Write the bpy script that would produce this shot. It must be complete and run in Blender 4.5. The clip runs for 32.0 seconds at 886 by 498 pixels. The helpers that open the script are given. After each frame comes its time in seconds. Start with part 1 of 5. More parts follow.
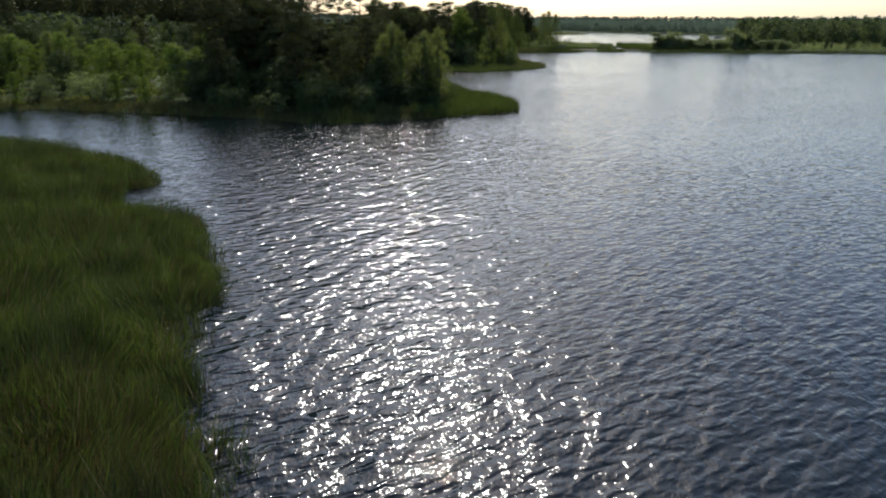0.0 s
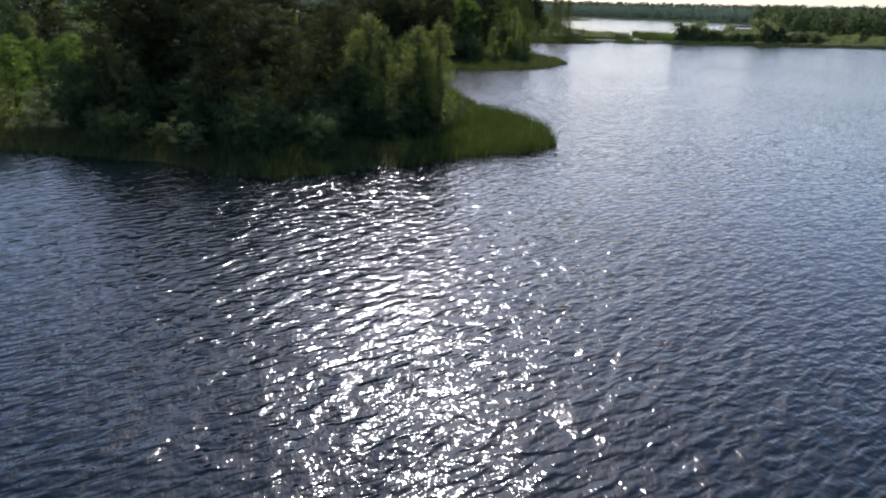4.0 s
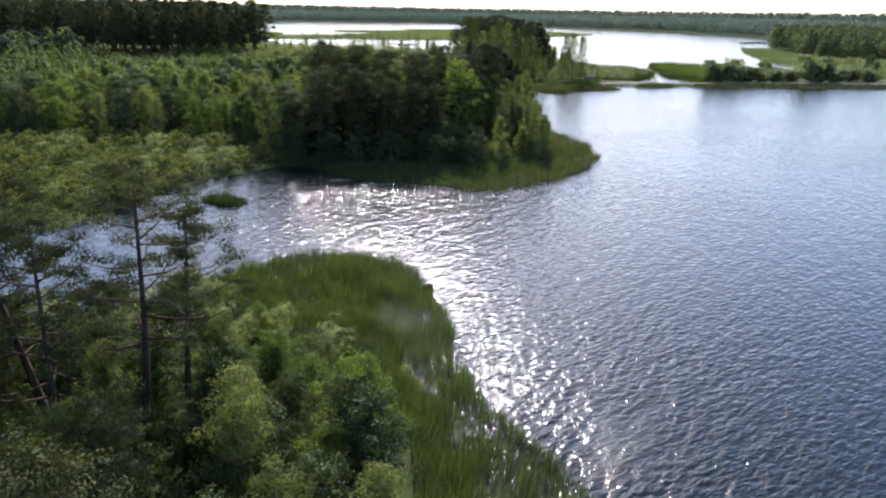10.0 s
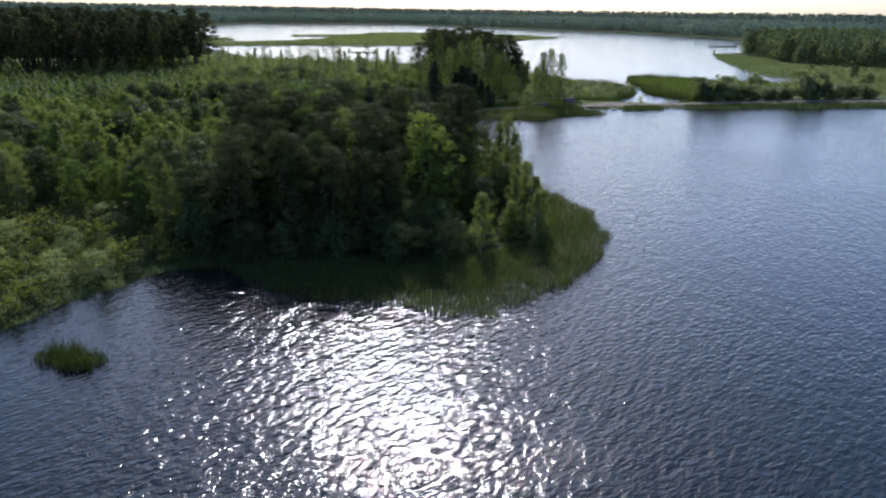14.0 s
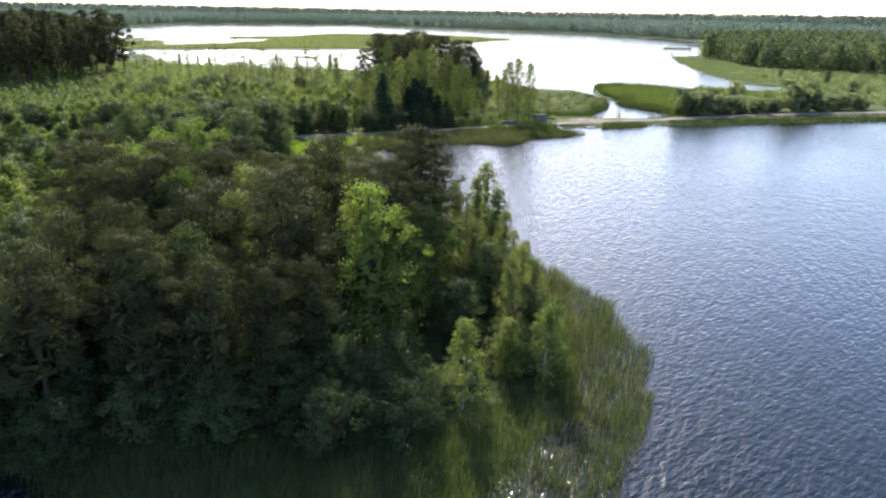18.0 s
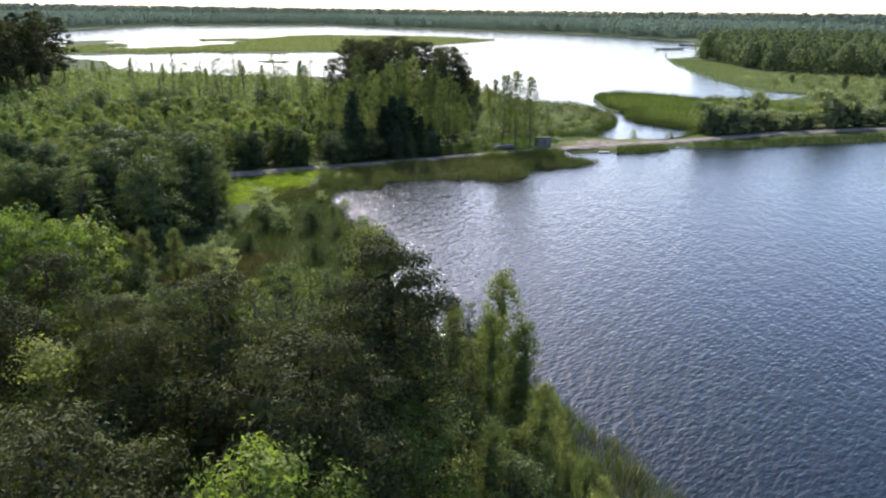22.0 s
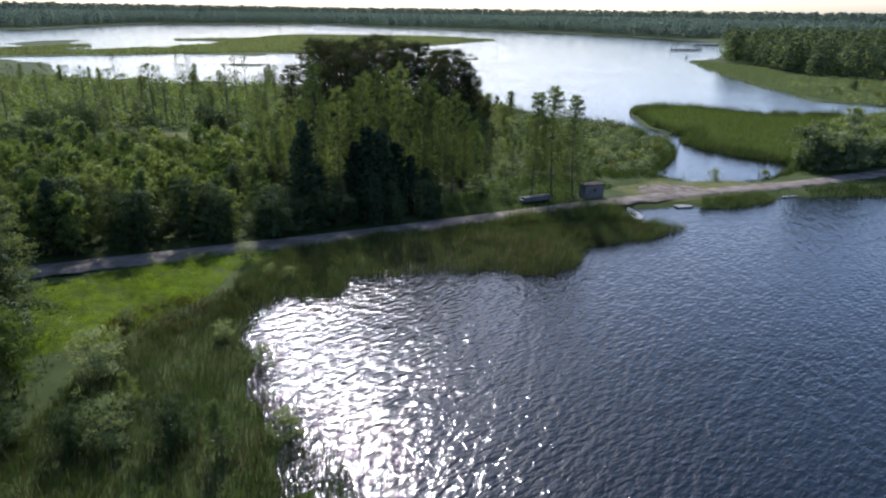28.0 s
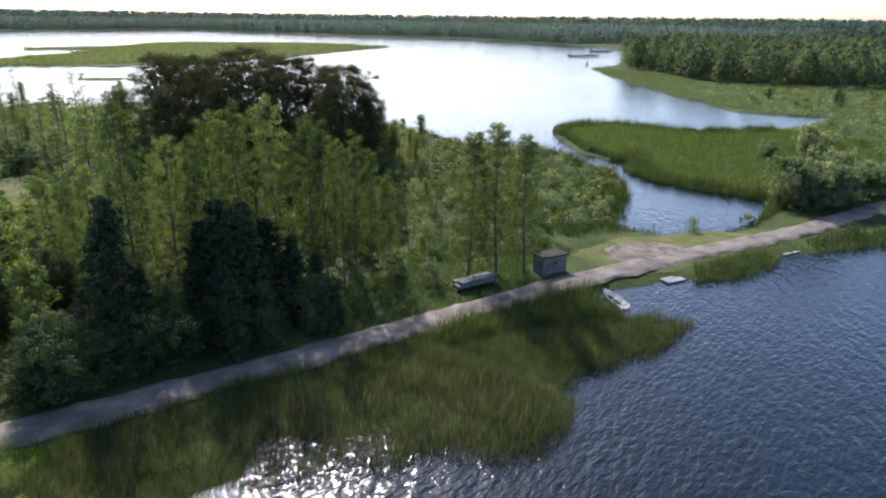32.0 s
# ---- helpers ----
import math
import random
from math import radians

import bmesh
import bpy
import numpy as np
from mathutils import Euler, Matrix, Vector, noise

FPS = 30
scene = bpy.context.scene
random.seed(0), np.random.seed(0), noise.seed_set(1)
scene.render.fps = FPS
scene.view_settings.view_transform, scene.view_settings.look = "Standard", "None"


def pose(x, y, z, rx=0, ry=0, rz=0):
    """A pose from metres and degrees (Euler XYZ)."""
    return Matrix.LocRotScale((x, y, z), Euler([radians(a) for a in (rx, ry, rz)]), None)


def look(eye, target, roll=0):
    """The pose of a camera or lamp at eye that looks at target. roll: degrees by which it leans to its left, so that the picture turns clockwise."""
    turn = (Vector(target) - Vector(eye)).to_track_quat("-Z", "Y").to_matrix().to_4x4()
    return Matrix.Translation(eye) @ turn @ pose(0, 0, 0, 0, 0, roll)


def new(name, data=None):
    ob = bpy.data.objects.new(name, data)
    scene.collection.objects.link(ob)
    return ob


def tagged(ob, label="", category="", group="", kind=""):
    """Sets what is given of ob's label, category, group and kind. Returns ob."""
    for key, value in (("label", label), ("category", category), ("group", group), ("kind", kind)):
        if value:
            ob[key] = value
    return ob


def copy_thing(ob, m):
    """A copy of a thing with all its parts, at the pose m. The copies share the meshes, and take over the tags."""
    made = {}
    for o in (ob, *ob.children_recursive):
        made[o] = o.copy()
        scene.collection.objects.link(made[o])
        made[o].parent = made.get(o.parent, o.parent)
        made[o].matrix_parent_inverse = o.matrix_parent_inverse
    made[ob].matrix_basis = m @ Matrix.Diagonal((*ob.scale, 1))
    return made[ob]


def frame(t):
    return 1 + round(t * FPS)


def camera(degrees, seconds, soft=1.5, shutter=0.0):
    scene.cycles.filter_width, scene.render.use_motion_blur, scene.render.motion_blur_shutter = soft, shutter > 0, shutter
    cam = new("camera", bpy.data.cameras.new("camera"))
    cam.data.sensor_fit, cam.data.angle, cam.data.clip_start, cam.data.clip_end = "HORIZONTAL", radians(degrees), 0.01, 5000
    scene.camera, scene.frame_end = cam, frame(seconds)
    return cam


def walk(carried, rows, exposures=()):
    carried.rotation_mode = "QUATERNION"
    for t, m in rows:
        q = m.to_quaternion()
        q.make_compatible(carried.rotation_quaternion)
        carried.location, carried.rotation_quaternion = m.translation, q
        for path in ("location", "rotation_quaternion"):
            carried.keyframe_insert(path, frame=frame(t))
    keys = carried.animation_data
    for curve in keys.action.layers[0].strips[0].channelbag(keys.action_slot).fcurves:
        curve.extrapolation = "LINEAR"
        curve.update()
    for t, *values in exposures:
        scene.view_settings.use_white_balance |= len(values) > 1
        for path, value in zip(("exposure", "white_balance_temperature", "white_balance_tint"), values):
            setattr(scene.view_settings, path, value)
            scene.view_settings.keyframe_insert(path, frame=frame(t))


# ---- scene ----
cam = camera(68.0, 32.0, 2.1)
PATH = [
    (0, (2.354, -119.821, 10.154), (2.331, -117.929, 9.505), 0.7),
    (0.5, (2.168, -115.899, 10.038), (2.145, -114.017, 9.361), 0.6),
    (1, (2.102, -112.277, 9.913), (2.073, -110.443, 9.116), -0.1),
    (1.5, (2.052, -108.975, 9.704), (2.02, -107.145, 8.898), -0.1),
    (2, (2.021, -105.622, 10.16), (1.991, -103.786, 9.368), 0.2),
    (2.5, (1.743, -102.23, 10.417), (1.726, -100.359, 9.711), 1.7),
    (3, (1.484, -99.42, 10.454), (1.471, -97.544, 9.762), 1.7),
    (5.5, (1.574, -79.597, 12.533), (1.57, -77.722, 11.838), 1.8),
    (6, (1.573, -76.049, 13.342), (1.57, -74.173, 12.648), 2.0),
    (7.5, (1.948, -65.861, 16.651), (1.937, -63.983, 15.964), 1.3),
    (9, (1.769, -54.636, 19.133), (1.764, -52.756, 18.452), 1.2),
    (11, (2.047, -40.272, 22.972), (2.047, -38.391, 22.293), 1.0),
    (12, (1.905, -32.923, 24.565), (1.909, -31.043, 23.883), 1.1),
    (13, (2.073, -26.457, 24.904), (2.126, -24.577, 24.223), 1.0),
    (14, (2.012, -19.564, 24.996), (2.112, -17.686, 24.315), 0.9),
    (17, (2.663, 1.917, 25.635), (2.837, 3.79, 24.954), 1.0),
    (19, (3.951, 17.224, 25.601), (4.237, 19.084, 24.923), 0.9),
    (21, (5.71, 31.48, 26.224), (6.0, 33.338, 25.544), 0.8),
    (23, (7.426, 44.965, 26.411), (7.718, 46.822, 25.73), 0.7),
    (25, (9.661, 60.516, 25.554), (9.958, 62.373, 24.872), 0.7),
    (28, (12.555, 83.101, 24.637), (12.859, 84.956, 23.956), 0.8),
    (30, (14.789, 97.681, 24.718), (15.134, 99.531, 24.04), 0.9),
    (31, (16.083, 104.837, 24.584), (16.52, 106.67, 23.913), 0.9),
    (32, (17.42, 111.901, 24.578), (18.013, 113.692, 23.915), 0.8),
]

walk(cam, [(t, look(e, g, r)) for t, e, g, r in PATH], [(t, e, k, 10 if t < 3 else 16) for t, e, k in ((0, 0.2, 6000), (1, 0.06, 6080), (2, 0.14, 6150), (3, 0.28, 5600), (6, 0.83, 5650), (7, 1.23, 5750), (8, 1.59, 5800), (9, 1.42, 5750), (11, 0.84, 5500), (12.5, 0.58, 5400), (14, 0.58, 5400), (17, 1.53, 5800), (19, 1.7, 5900), (21, 1.54, 5850), (23, 1.08, 5700), (25, 0.74, 5500), (28, 0.7, 5450), (30, 0.8, 5500), (32, 1.13, 5650))])

# ---- light ----
SUN_AZ, SUN_EL = -0.8, 39.5
world = bpy.data.worlds.new("sky")
scene.world = world
world.use_nodes = True
wn = world.node_tree
sky = wn.nodes.new("ShaderNodeTexSky")
sky.sky_type = "NISHITA"
sky.sun_disc = False
sky.sun_elevation, sky.sun_rotation = radians(SUN_EL), radians(SUN_AZ)
sky.air_density, sky.dust_density, sky.ozone_density = 1.0, 1.7, 1.8
wn.links.new(sky.outputs[0], wn.nodes["Background"].inputs[0])
wn.nodes["Background"].inputs[1].default_value = 0.135
sun = new("sun", bpy.data.lights.new("sun", "SUN"))
sun.data.energy, sun.data.angle, sun.data.color = 4.4, radians(0.53), (1.0, 0.925, 0.79)
az, el = radians(SUN_AZ), radians(SUN_EL)
sun.matrix_basis = look((0, 0, 0), (-math.sin(az) * math.cos(el), -math.cos(az) * math.cos(el), -math.sin(el)))


# ---- materials ----
def material(name):
    m = bpy.data.materials.new(name)
    m.use_nodes = True
    n = m.node_tree
    n.nodes.clear()
    out = n.nodes.new("ShaderNodeOutputMaterial")
    return m, n, out


def node(n, kind, **values):
    b = n.nodes.new(kind)
    for k, v in values.items():
        b.inputs[k.replace("_", " ")].default_value = v
    return b


def ramp(n, source, stops):
    r = n.nodes.new("ShaderNodeValToRGB")
    e = r.color_ramp.elements
    while len(e) < len(stops):
        e.new(0.5)
    for item, (p, c) in zip(e, stops):
        item.position, item.color = p, (*c, 1)
    n.links.new(source, r.inputs[0])
    return r.outputs[0]


def mixed(n, fac, a, b, how="MIX"):
    m = n.nodes.new("ShaderNodeMix")
    m.data_type, m.blend_type = "RGBA", how
    for sock, v in ((m.inputs[0], fac), (m.inputs[6], a), (m.inputs[7], b)):
        if isinstance(v, (int, float)):
            sock.default_value = v
        elif isinstance(v, tuple):
            sock.default_value = (*v, 1)
        else:
            n.links.new(v, sock)
    return m.outputs[2]


def leaf(name, dark, light, through_colour, share=0.45, rough=0.55, sheen=0.05):
    """Leaves: each one a little different, each tree too; light passes through them."""
    m, n, out = material(name)
    geo = n.nodes.new("ShaderNodeNewGeometry")
    info = n.nodes.new("ShaderNodeObjectInfo")
    one = ramp(n, geo.outputs["Random Per Island"], [(0, dark), (1, light)])
    hsv = n.nodes.new("ShaderNodeHueSaturation")
    shift = n.nodes.new("ShaderNodeMapRange")
    n.links.new(info.outputs["Random"], shift.inputs[0])
    shift.inputs[3].default_value, shift.inputs[4].default_value = 0.488, 0.518
    bright = n.nodes.new("ShaderNodeMapRange")
    n.links.new(info.outputs["Random"], bright.inputs[0])
    bright.inputs[3].default_value, bright.inputs[4].default_value = 1.28, 0.62
    n.links.new(shift.outputs[0], hsv.inputs["Hue"])
    # lighter and darker patches in the colour imitate light and shade on leaf clumps
    tc = n.nodes.new("ShaderNodeTexCoord")
    clump_shade = node(n, "ShaderNodeTexNoise", Scale=1.1, Detail=2.0, Roughness=0.6)
    n.links.new(tc.outputs["Object"], clump_shade.inputs["Vector"])
    patch = n.nodes.new("ShaderNodeMapRange")
    patch.inputs[1].default_value, patch.inputs[2].default_value = 0.35, 0.65
    patch.inputs[3].default_value, patch.inputs[4].default_value = 0.72, 1.28
    n.links.new(clump_shade.outputs[0], patch.inputs[0])
    value = n.nodes.new("ShaderNodeMath")
    value.operation = "MULTIPLY"
    n.links.new(bright.outputs[0], value.inputs[0])
    n.links.new(patch.outputs[0], value.inputs[1])
    n.links.new(value.outputs[0], hsv.inputs["Value"])
    n.links.new(one, hsv.inputs["Color"])
    face = node(n, "ShaderNodeBsdfPrincipled", Roughness=rough)
    face.inputs["Specular IOR Level"].default_value = sheen
    n.links.new(hsv.outputs[0], face.inputs["Base Color"])
    back = n.nodes.new("ShaderNodeBsdfTranslucent")
    tint = mixed(n, 1.0, hsv.outputs[0], through_colour, "MULTIPLY")
    n.links.new(tint, back.inputs[0])
    mx = n.nodes.new("ShaderNodeMixShader")
    mx.inputs[0].default_value = share
    n.links.new(face.outputs[0], mx.inputs[1])
    n.links.new(back.outputs[0], mx.inputs[2])
    n.links.new(mx.outputs[0], out.inputs[0])
    return m


def surface(name, stops, scale=3.0, fine=40.0, rough=0.85, bump=0.02, metal=0.0, gloss=0.06):
    """A matt surface with stains at one scale, grain at another."""
    m, n, out = material(name)
    tc = n.nodes.new("ShaderNodeTexCoord")
    big = node(n, "ShaderNodeTexNoise", Scale=scale, Detail=6.0, Roughness=0.65)
    small = node(n, "ShaderNodeTexNoise", Scale=fine, Detail=4.0, Roughness=0.7)
    for b in (big, small):
        n.links.new(tc.outputs["Object"], b.inputs["Vector"])
    add = n.nodes.new("ShaderNodeMath")
    add.operation = "MULTIPLY_ADD"
    n.links.new(small.outputs[0], add.inputs[0])
    add.inputs[1].default_value = 0.35
    n.links.new(big.outputs[0], add.inputs[2])
    sub = n.nodes.new("ShaderNodeMath")
    sub.operation = "SUBTRACT"
    n.links.new(add.outputs[0], sub.inputs[0])
    sub.inputs[1].default_value = 0.175
    col = ramp(n, sub.outputs[0], stops)
    p = node(n, "ShaderNodeBsdfPrincipled", Roughness=rough, Metallic=metal)
    p.inputs["Specular IOR Level"].default_value = gloss
    n.links.new(col, p.inputs["Base Color"])
    bp = node(n, "ShaderNodeBump", Strength=1.0, Distance=bump)
    n.links.new(add.outputs[0], bp.inputs["Height"])
    n.links.new(bp.outputs[0], p.inputs["Normal"])
    n.links.new(p.outputs[0], out.inputs[0])
    return m


def water_material():
    m, n, out = material("lake_water")
    tc = n.nodes.new("ShaderNodeTexCoord")
    total = None
    # wind waves, chop and ripples: turn, stretch, size, height in metres
    for turn, sx, sy, scale, high, detail in ((62, 0.42, 1.0, 1.0, 0.14, 1.0), (34, 0.5, 1.0, 2.6, 0.118, 1.0), (98, 0.65, 1.0, 7.0, 0.022, 1.0)):
        mp = n.nodes.new("ShaderNodeMapping")
        mp.vector_type = "TEXTURE"
        mp.inputs["Rotation"].default_value = (0, 0, radians(turn))
        mp.inputs["Scale"].default_value = (1 / sx, 1 / sy, 1)
        n.links.new(tc.outputs["Object"], mp.inputs[0])
        tx = node(n, "ShaderNodeTexNoise", Scale=scale, Detail=detail, Roughness=0.5, Distortion=0.3)
        n.links.new(mp.outputs[0], tx.inputs["Vector"])
        mul = n.nodes.new("ShaderNodeMath")
        mul.operation = "MULTIPLY_ADD"
        n.links.new(tx.outputs[0], mul.inputs[0])
        mul.inputs[1].default_value = high
        if total:
            n.links.new(total, mul.inputs[2])
        else:
            mul.inputs[2].default_value = 0.0
        total = mul.outputs[0]
    # gusts: calmer and rougher patches
    gust = node(n, "ShaderNodeTexNoise", Scale=0.03, Detail=3.0)
    n.links.new(tc.outputs["Object"], gust.inputs["Vector"])
    gr = n.nodes.new("ShaderNodeMapRange")
    gr.inputs[1].default_value, gr.inputs[2].default_value = 0.3, 0.7
    gr.inputs[3].default_value, gr.inputs[4].default_value = 0.75, 1.1
    n.links.new(gust.outputs[0], gr.inputs[0])
    split = n.nodes.new("ShaderNodeSeparateXYZ")
    n.links.new(tc.outputs["Object"], split.inputs[0])
    # the west side lies rougher than the open east
    lee = n.nodes.new("ShaderNodeMapRange")
    lee.inputs[1].default_value, lee.inputs[2].default_value = -32.0, 40.0
    lee.inputs[3].default_value, lee.inputs[4].default_value = 1.5, 0.8
    n.links.new(split.outputs[0], lee.inputs[0])
    calm = n.nodes.new("ShaderNodeMath")
    calm.operation = "MULTIPLY"
    n.links.new(gr.outputs[0], calm.inputs[0])
    n.links.new(lee.outputs[0], calm.inputs[1])
    # the water behind the causeway lies calmer
    behind = n.nodes.new("ShaderNodeMapRange")
    behind.interpolation_type = "SMOOTHSTEP"
    behind.inputs[1].default_value, behind.inputs[2].default_value = 166.0, 182.0
    behind.inputs[3].default_value, behind.inputs[4].default_value = 1.0, 0.62
    n.links.new(split.outputs[1], behind.inputs[0])
    still = n.nodes.new("ShaderNodeMath")
    still.operation = "MULTIPLY"
    n.links.new(calm.outputs[0], still.inputs[0])
    n.links.new(behind.outputs[0], still.inputs[1])
    # the narrow western coves are sheltered
    cove = n.nodes.new("ShaderNodeMapRange")
    cove.interpolation_type = "SMOOTHSTEP"
    cove.inputs[1].default_value, cove.inputs[2].default_value = -26.0, -9.0
    cove.inputs[3].default_value, cove.inputs[4].default_value = 0.36, 1.0
    n.links.new(split.outputs[0], cove.inputs[0])
    slope = n.nodes.new("ShaderNodeMath")
    slope.operation = "MULTIPLY"
    n.links.new(still.outputs[0], slope.inputs[0])
    n.links.new(cove.outputs[0], slope.inputs[1])
    bp = node(n, "ShaderNodeBump", Distance=1.0)
    n.links.new(slope.outputs[0], bp.inputs["Strength"])
    n.links.new(total, bp.inputs["Height"])
    p = node(n, "ShaderNodeBsdfPrincipled", Base_Color=(0.003, 0.006, 0.0075, 1), Roughness=0.08, IOR=1.33)
    n.links.new(bp.outputs[0], p.inputs["Normal"])
    n.links.new(p.outputs[0], out.inputs[0])
    return m


M_water = water_material()
M_ground = surface("marsh_soil", [(0.25, (0.024, 0.028, 0.011)), (0.5, (0.040, 0.054, 0.016)), (0.75, (0.072, 0.078, 0.027))], 0.12, 2.0, 0.95, 0.05)
M_turf = surface("dry_turf", [(0.3, (0.05, 0.058, 0.018)), (0.55, (0.09, 0.092, 0.03)), (0.8, (0.145, 0.125, 0.058))], 0.5, 8.0, 0.95, 0.02)
M_road = surface("gravel_road", [(0.3, (0.076, 0.063, 0.050)), (0.5, (0.135, 0.113, 0.092)), (0.75, (0.215, 0.182, 0.148))], 0.5, 14.0, 0.95, 0.015)
M_gravel = surface("bare_gravel", [(0.3, (0.062, 0.05, 0.038)), (0.5, (0.12, 0.098, 0.076)), (0.75, (0.215, 0.18, 0.145))], 0.9, 12.0, 0.95, 0.03)
M_concrete = surface("weathered_concrete", [(0.3, (0.13, 0.125, 0.115)), (0.55, (0.22, 0.215, 0.20)), (0.8, (0.33, 0.32, 0.30))], 1.6, 22.0, 0.9, 0.006)
M_hut = surface("hut_masonry", [(0.3, (0.085, 0.075, 0.07)), (0.55, (0.15, 0.135, 0.13)), (0.8, (0.24, 0.21, 0.20))], 1.8, 24.0, 0.95, 0.01)
M_roof = surface("mossy_roof", [(0.3, (0.022, 0.02, 0.016)), (0.55, (0.05, 0.045, 0.034)), (0.8, (0.10, 0.088, 0.066))], 2.2, 20.0, 0.95, 0.012)
M_boat = surface("white_boat_paint", [(0.2, (0.62, 0.62, 0.60)), (0.6, (0.78, 0.78, 0.76))], 2.0, 30.0, 0.4, 0.002)
M_wood = surface("grey_wood", [(0.3, (0.10, 0.08, 0.06)), (0.6, (0.20, 0.17, 0.14))], 2.0, 30.0, 0.85, 0.004)
M_dark = surface("dark_metal", [(0.3, (0.02, 0.02, 0.022)), (0.7, (0.05, 0.05, 0.05))], 3.0, 30.0, 0.5, 0.002)
M_rock = surface("wet_dark_stone", [(0.3, (0.014, 0.015, 0.013)), (0.6, (0.035, 0.037, 0.03)), (0.8, (0.06, 0.058, 0.045))], 2.5, 25.0, 0.7, 0.02)
M_bark = surface("alder_bark", [(0.3, (0.05, 0.042, 0.034)), (0.7, (0.11, 0.095, 0.08))], 3.0, 25.0, 0.95, 0.01)
M_birch = surface("birch_bark", [(0.35, (0.06, 0.05, 0.045)), (0.5, (0.30, 0.285, 0.26)), (0.8, (0.45, 0.43, 0.40))], 4.0, 18.0, 0.8, 0.005)
M_pinebark = surface("pine_bark", [(0.3, (0.042, 0.031, 0.026)), (0.7, (0.11, 0.07, 0.052))], 3.0, 25.0, 0.95, 0.012)
L_birch = leaf("birch_leaves", (0.088, 0.106, 0.034), (0.136, 0.158, 0.054), (1.45, 1.42, 0.7), 0.46)
L_alder = leaf("alder_leaves", (0.040, 0.057, 0.023), (0.072, 0.092, 0.037), (1.5, 1.5, 0.6), 0.24)
L_alder_light = leaf("young_alder_leaves", (0.066, 0.084, 0.032), (0.108, 0.130, 0.052), (1.38, 1.42, 0.6), 0.44)
L_lime = leaf("fresh_leaves", (0.076, 0.101, 0.024), (0.120, 0.152, 0.042), (1.35, 1.5, 0.55), 0.46)
L_wood = leaf("young_wood_leaves", (0.088, 0.112, 0.035), (0.142, 0.168, 0.056), (1.38, 1.45, 0.55), 0.46)
L_pine = leaf("pine_needles", (0.036, 0.041, 0.016), (0.067, 0.071, 0.027), (1.2, 1.2, 0.6), 0.26, 0.7)
L_spruce = leaf("spruce_needles", (0.020, 0.032, 0.016), (0.046, 0.062, 0.028), (1.1, 1.2, 0.6), 0.15, 0.7)
L_willow = leaf("willow_leaves", (0.106, 0.128, 0.062), (0.188, 0.210, 0.106), (1.35, 1.4, 0.7), 0.5, 0.5, 0.11)
L_marsh = leaf("bog_shrub_leaves", (0.082, 0.098, 0.027), (0.140, 0.152, 0.046), (1.4, 1.35, 0.55), 0.42)
L_reed = leaf("reed_blades", (0.033, 0.047, 0.019), (0.068, 0.085, 0.034), (1.45, 1.5, 0.6), 0.3, 0.8)
L_dry = leaf("dry_reed_blades", (0.12, 0.10, 0.06), (0.22, 0.19, 0.12), (1.2, 1.1, 0.8), 0.3, 0.8)
L_brown = leaf("brown_sedge_blades", (0.05, 0.038, 0.02), (0.105, 0.078, 0.042), (1.2, 1.1, 0.7), 0.3, 0.8)
# distance haze put into the leaf colour: paler, greyed and bluish
L_haze_blue = leaf("haze_blue_leaves", (0.098, 0.124, 0.108), (0.118, 0.144, 0.124), (1.15, 1.22, 0.9), 0.5, 0.9)
L_grass = leaf("meadow_grass", (0.105, 0.155, 0.014), (0.185, 0.245, 0.026), (1.5, 1.5, 0.4), 0.4, 0.8)
# leaf colour greyed to stand in for haze over the farther shores
L_haze_grey = leaf("haze_grey_leaves", (0.078, 0.097, 0.050), (0.108, 0.128, 0.066), (1.3, 1.35, 0.7), 0.45, 0.9)
L_sedge = leaf("sedge_blades", (0.047, 0.069, 0.022), (0.086, 0.112, 0.036), (1.45, 1.45, 0.55), 0.4, 0.8)

# ---- plan: shores in units of 1.2 m ----
U = 1.2
BANK = [(-60, -110), (-6, -104), (-3, -95), (-2.8, -89.4), (-3.8, -87.5), (-5.7, -84.3), (-5.8, -81.5), (-6.5, -77.8), (-9.3, -72.4), (-13.8, -70), (-15.1, -67.4), (-14.6, -64.5), (-16.7, -61.7), (-21.2, -58.4), (-29.3, -54), (-60, -50), (-400, -45), (-400, -300), (-60, -300)]
HEAD_A = [(-400, -60), (-62, -45), (-44, -40), (-38.6, -34), (-32.6, -35.4), (-25.2, -36.6), (-18.7, -38.3), (-13.7, -39.9), (-9.8, -41.3), (-7.3, -41.5), (-4.9, -40), (-2.2, -38), (1.1, -35.6), (3.9, -34.4), (6.6, -32.5), (7.9, -30.5), (8.2, -25.8), (7, -20.2), (5.6, -16.2), (2.7, -12.6), (1.7, -6.5), (0.2, 0.3), (-0.5, 3.5), (-3.1, 5.8), (-6.6, 6.6), (-9.7, 5.6), (-12, 2.3), (-14.2, -0.5), (-18, -3), (-24, -5), (-32, -5), (-38, 0), (-400, 20)]
HEAD_B = [(-400, -5), (-50, -8), (-38, -2), (-37, 7), (-29.6, 12.8), (-29, 16.8), (-26.2, 25.2), (-22.8, 31), (-18.4, 36.2), (-14, 37), (-10.9, 34.4), (-6.4, 30.6), (-2.9, 29.9), (0.4, 29.4), (4, 27.4), (7.2, 27.6), (9.9, 29.8), (12.6, 32.3), (16.2, 35.6), (18.9, 40), (20.5, 45), (20.9, 50), (20.6, 54), (19, 59), (17.2, 62), (16, 66), (13, 72), (9.6, 78), (0, 90), (-400, 130)]
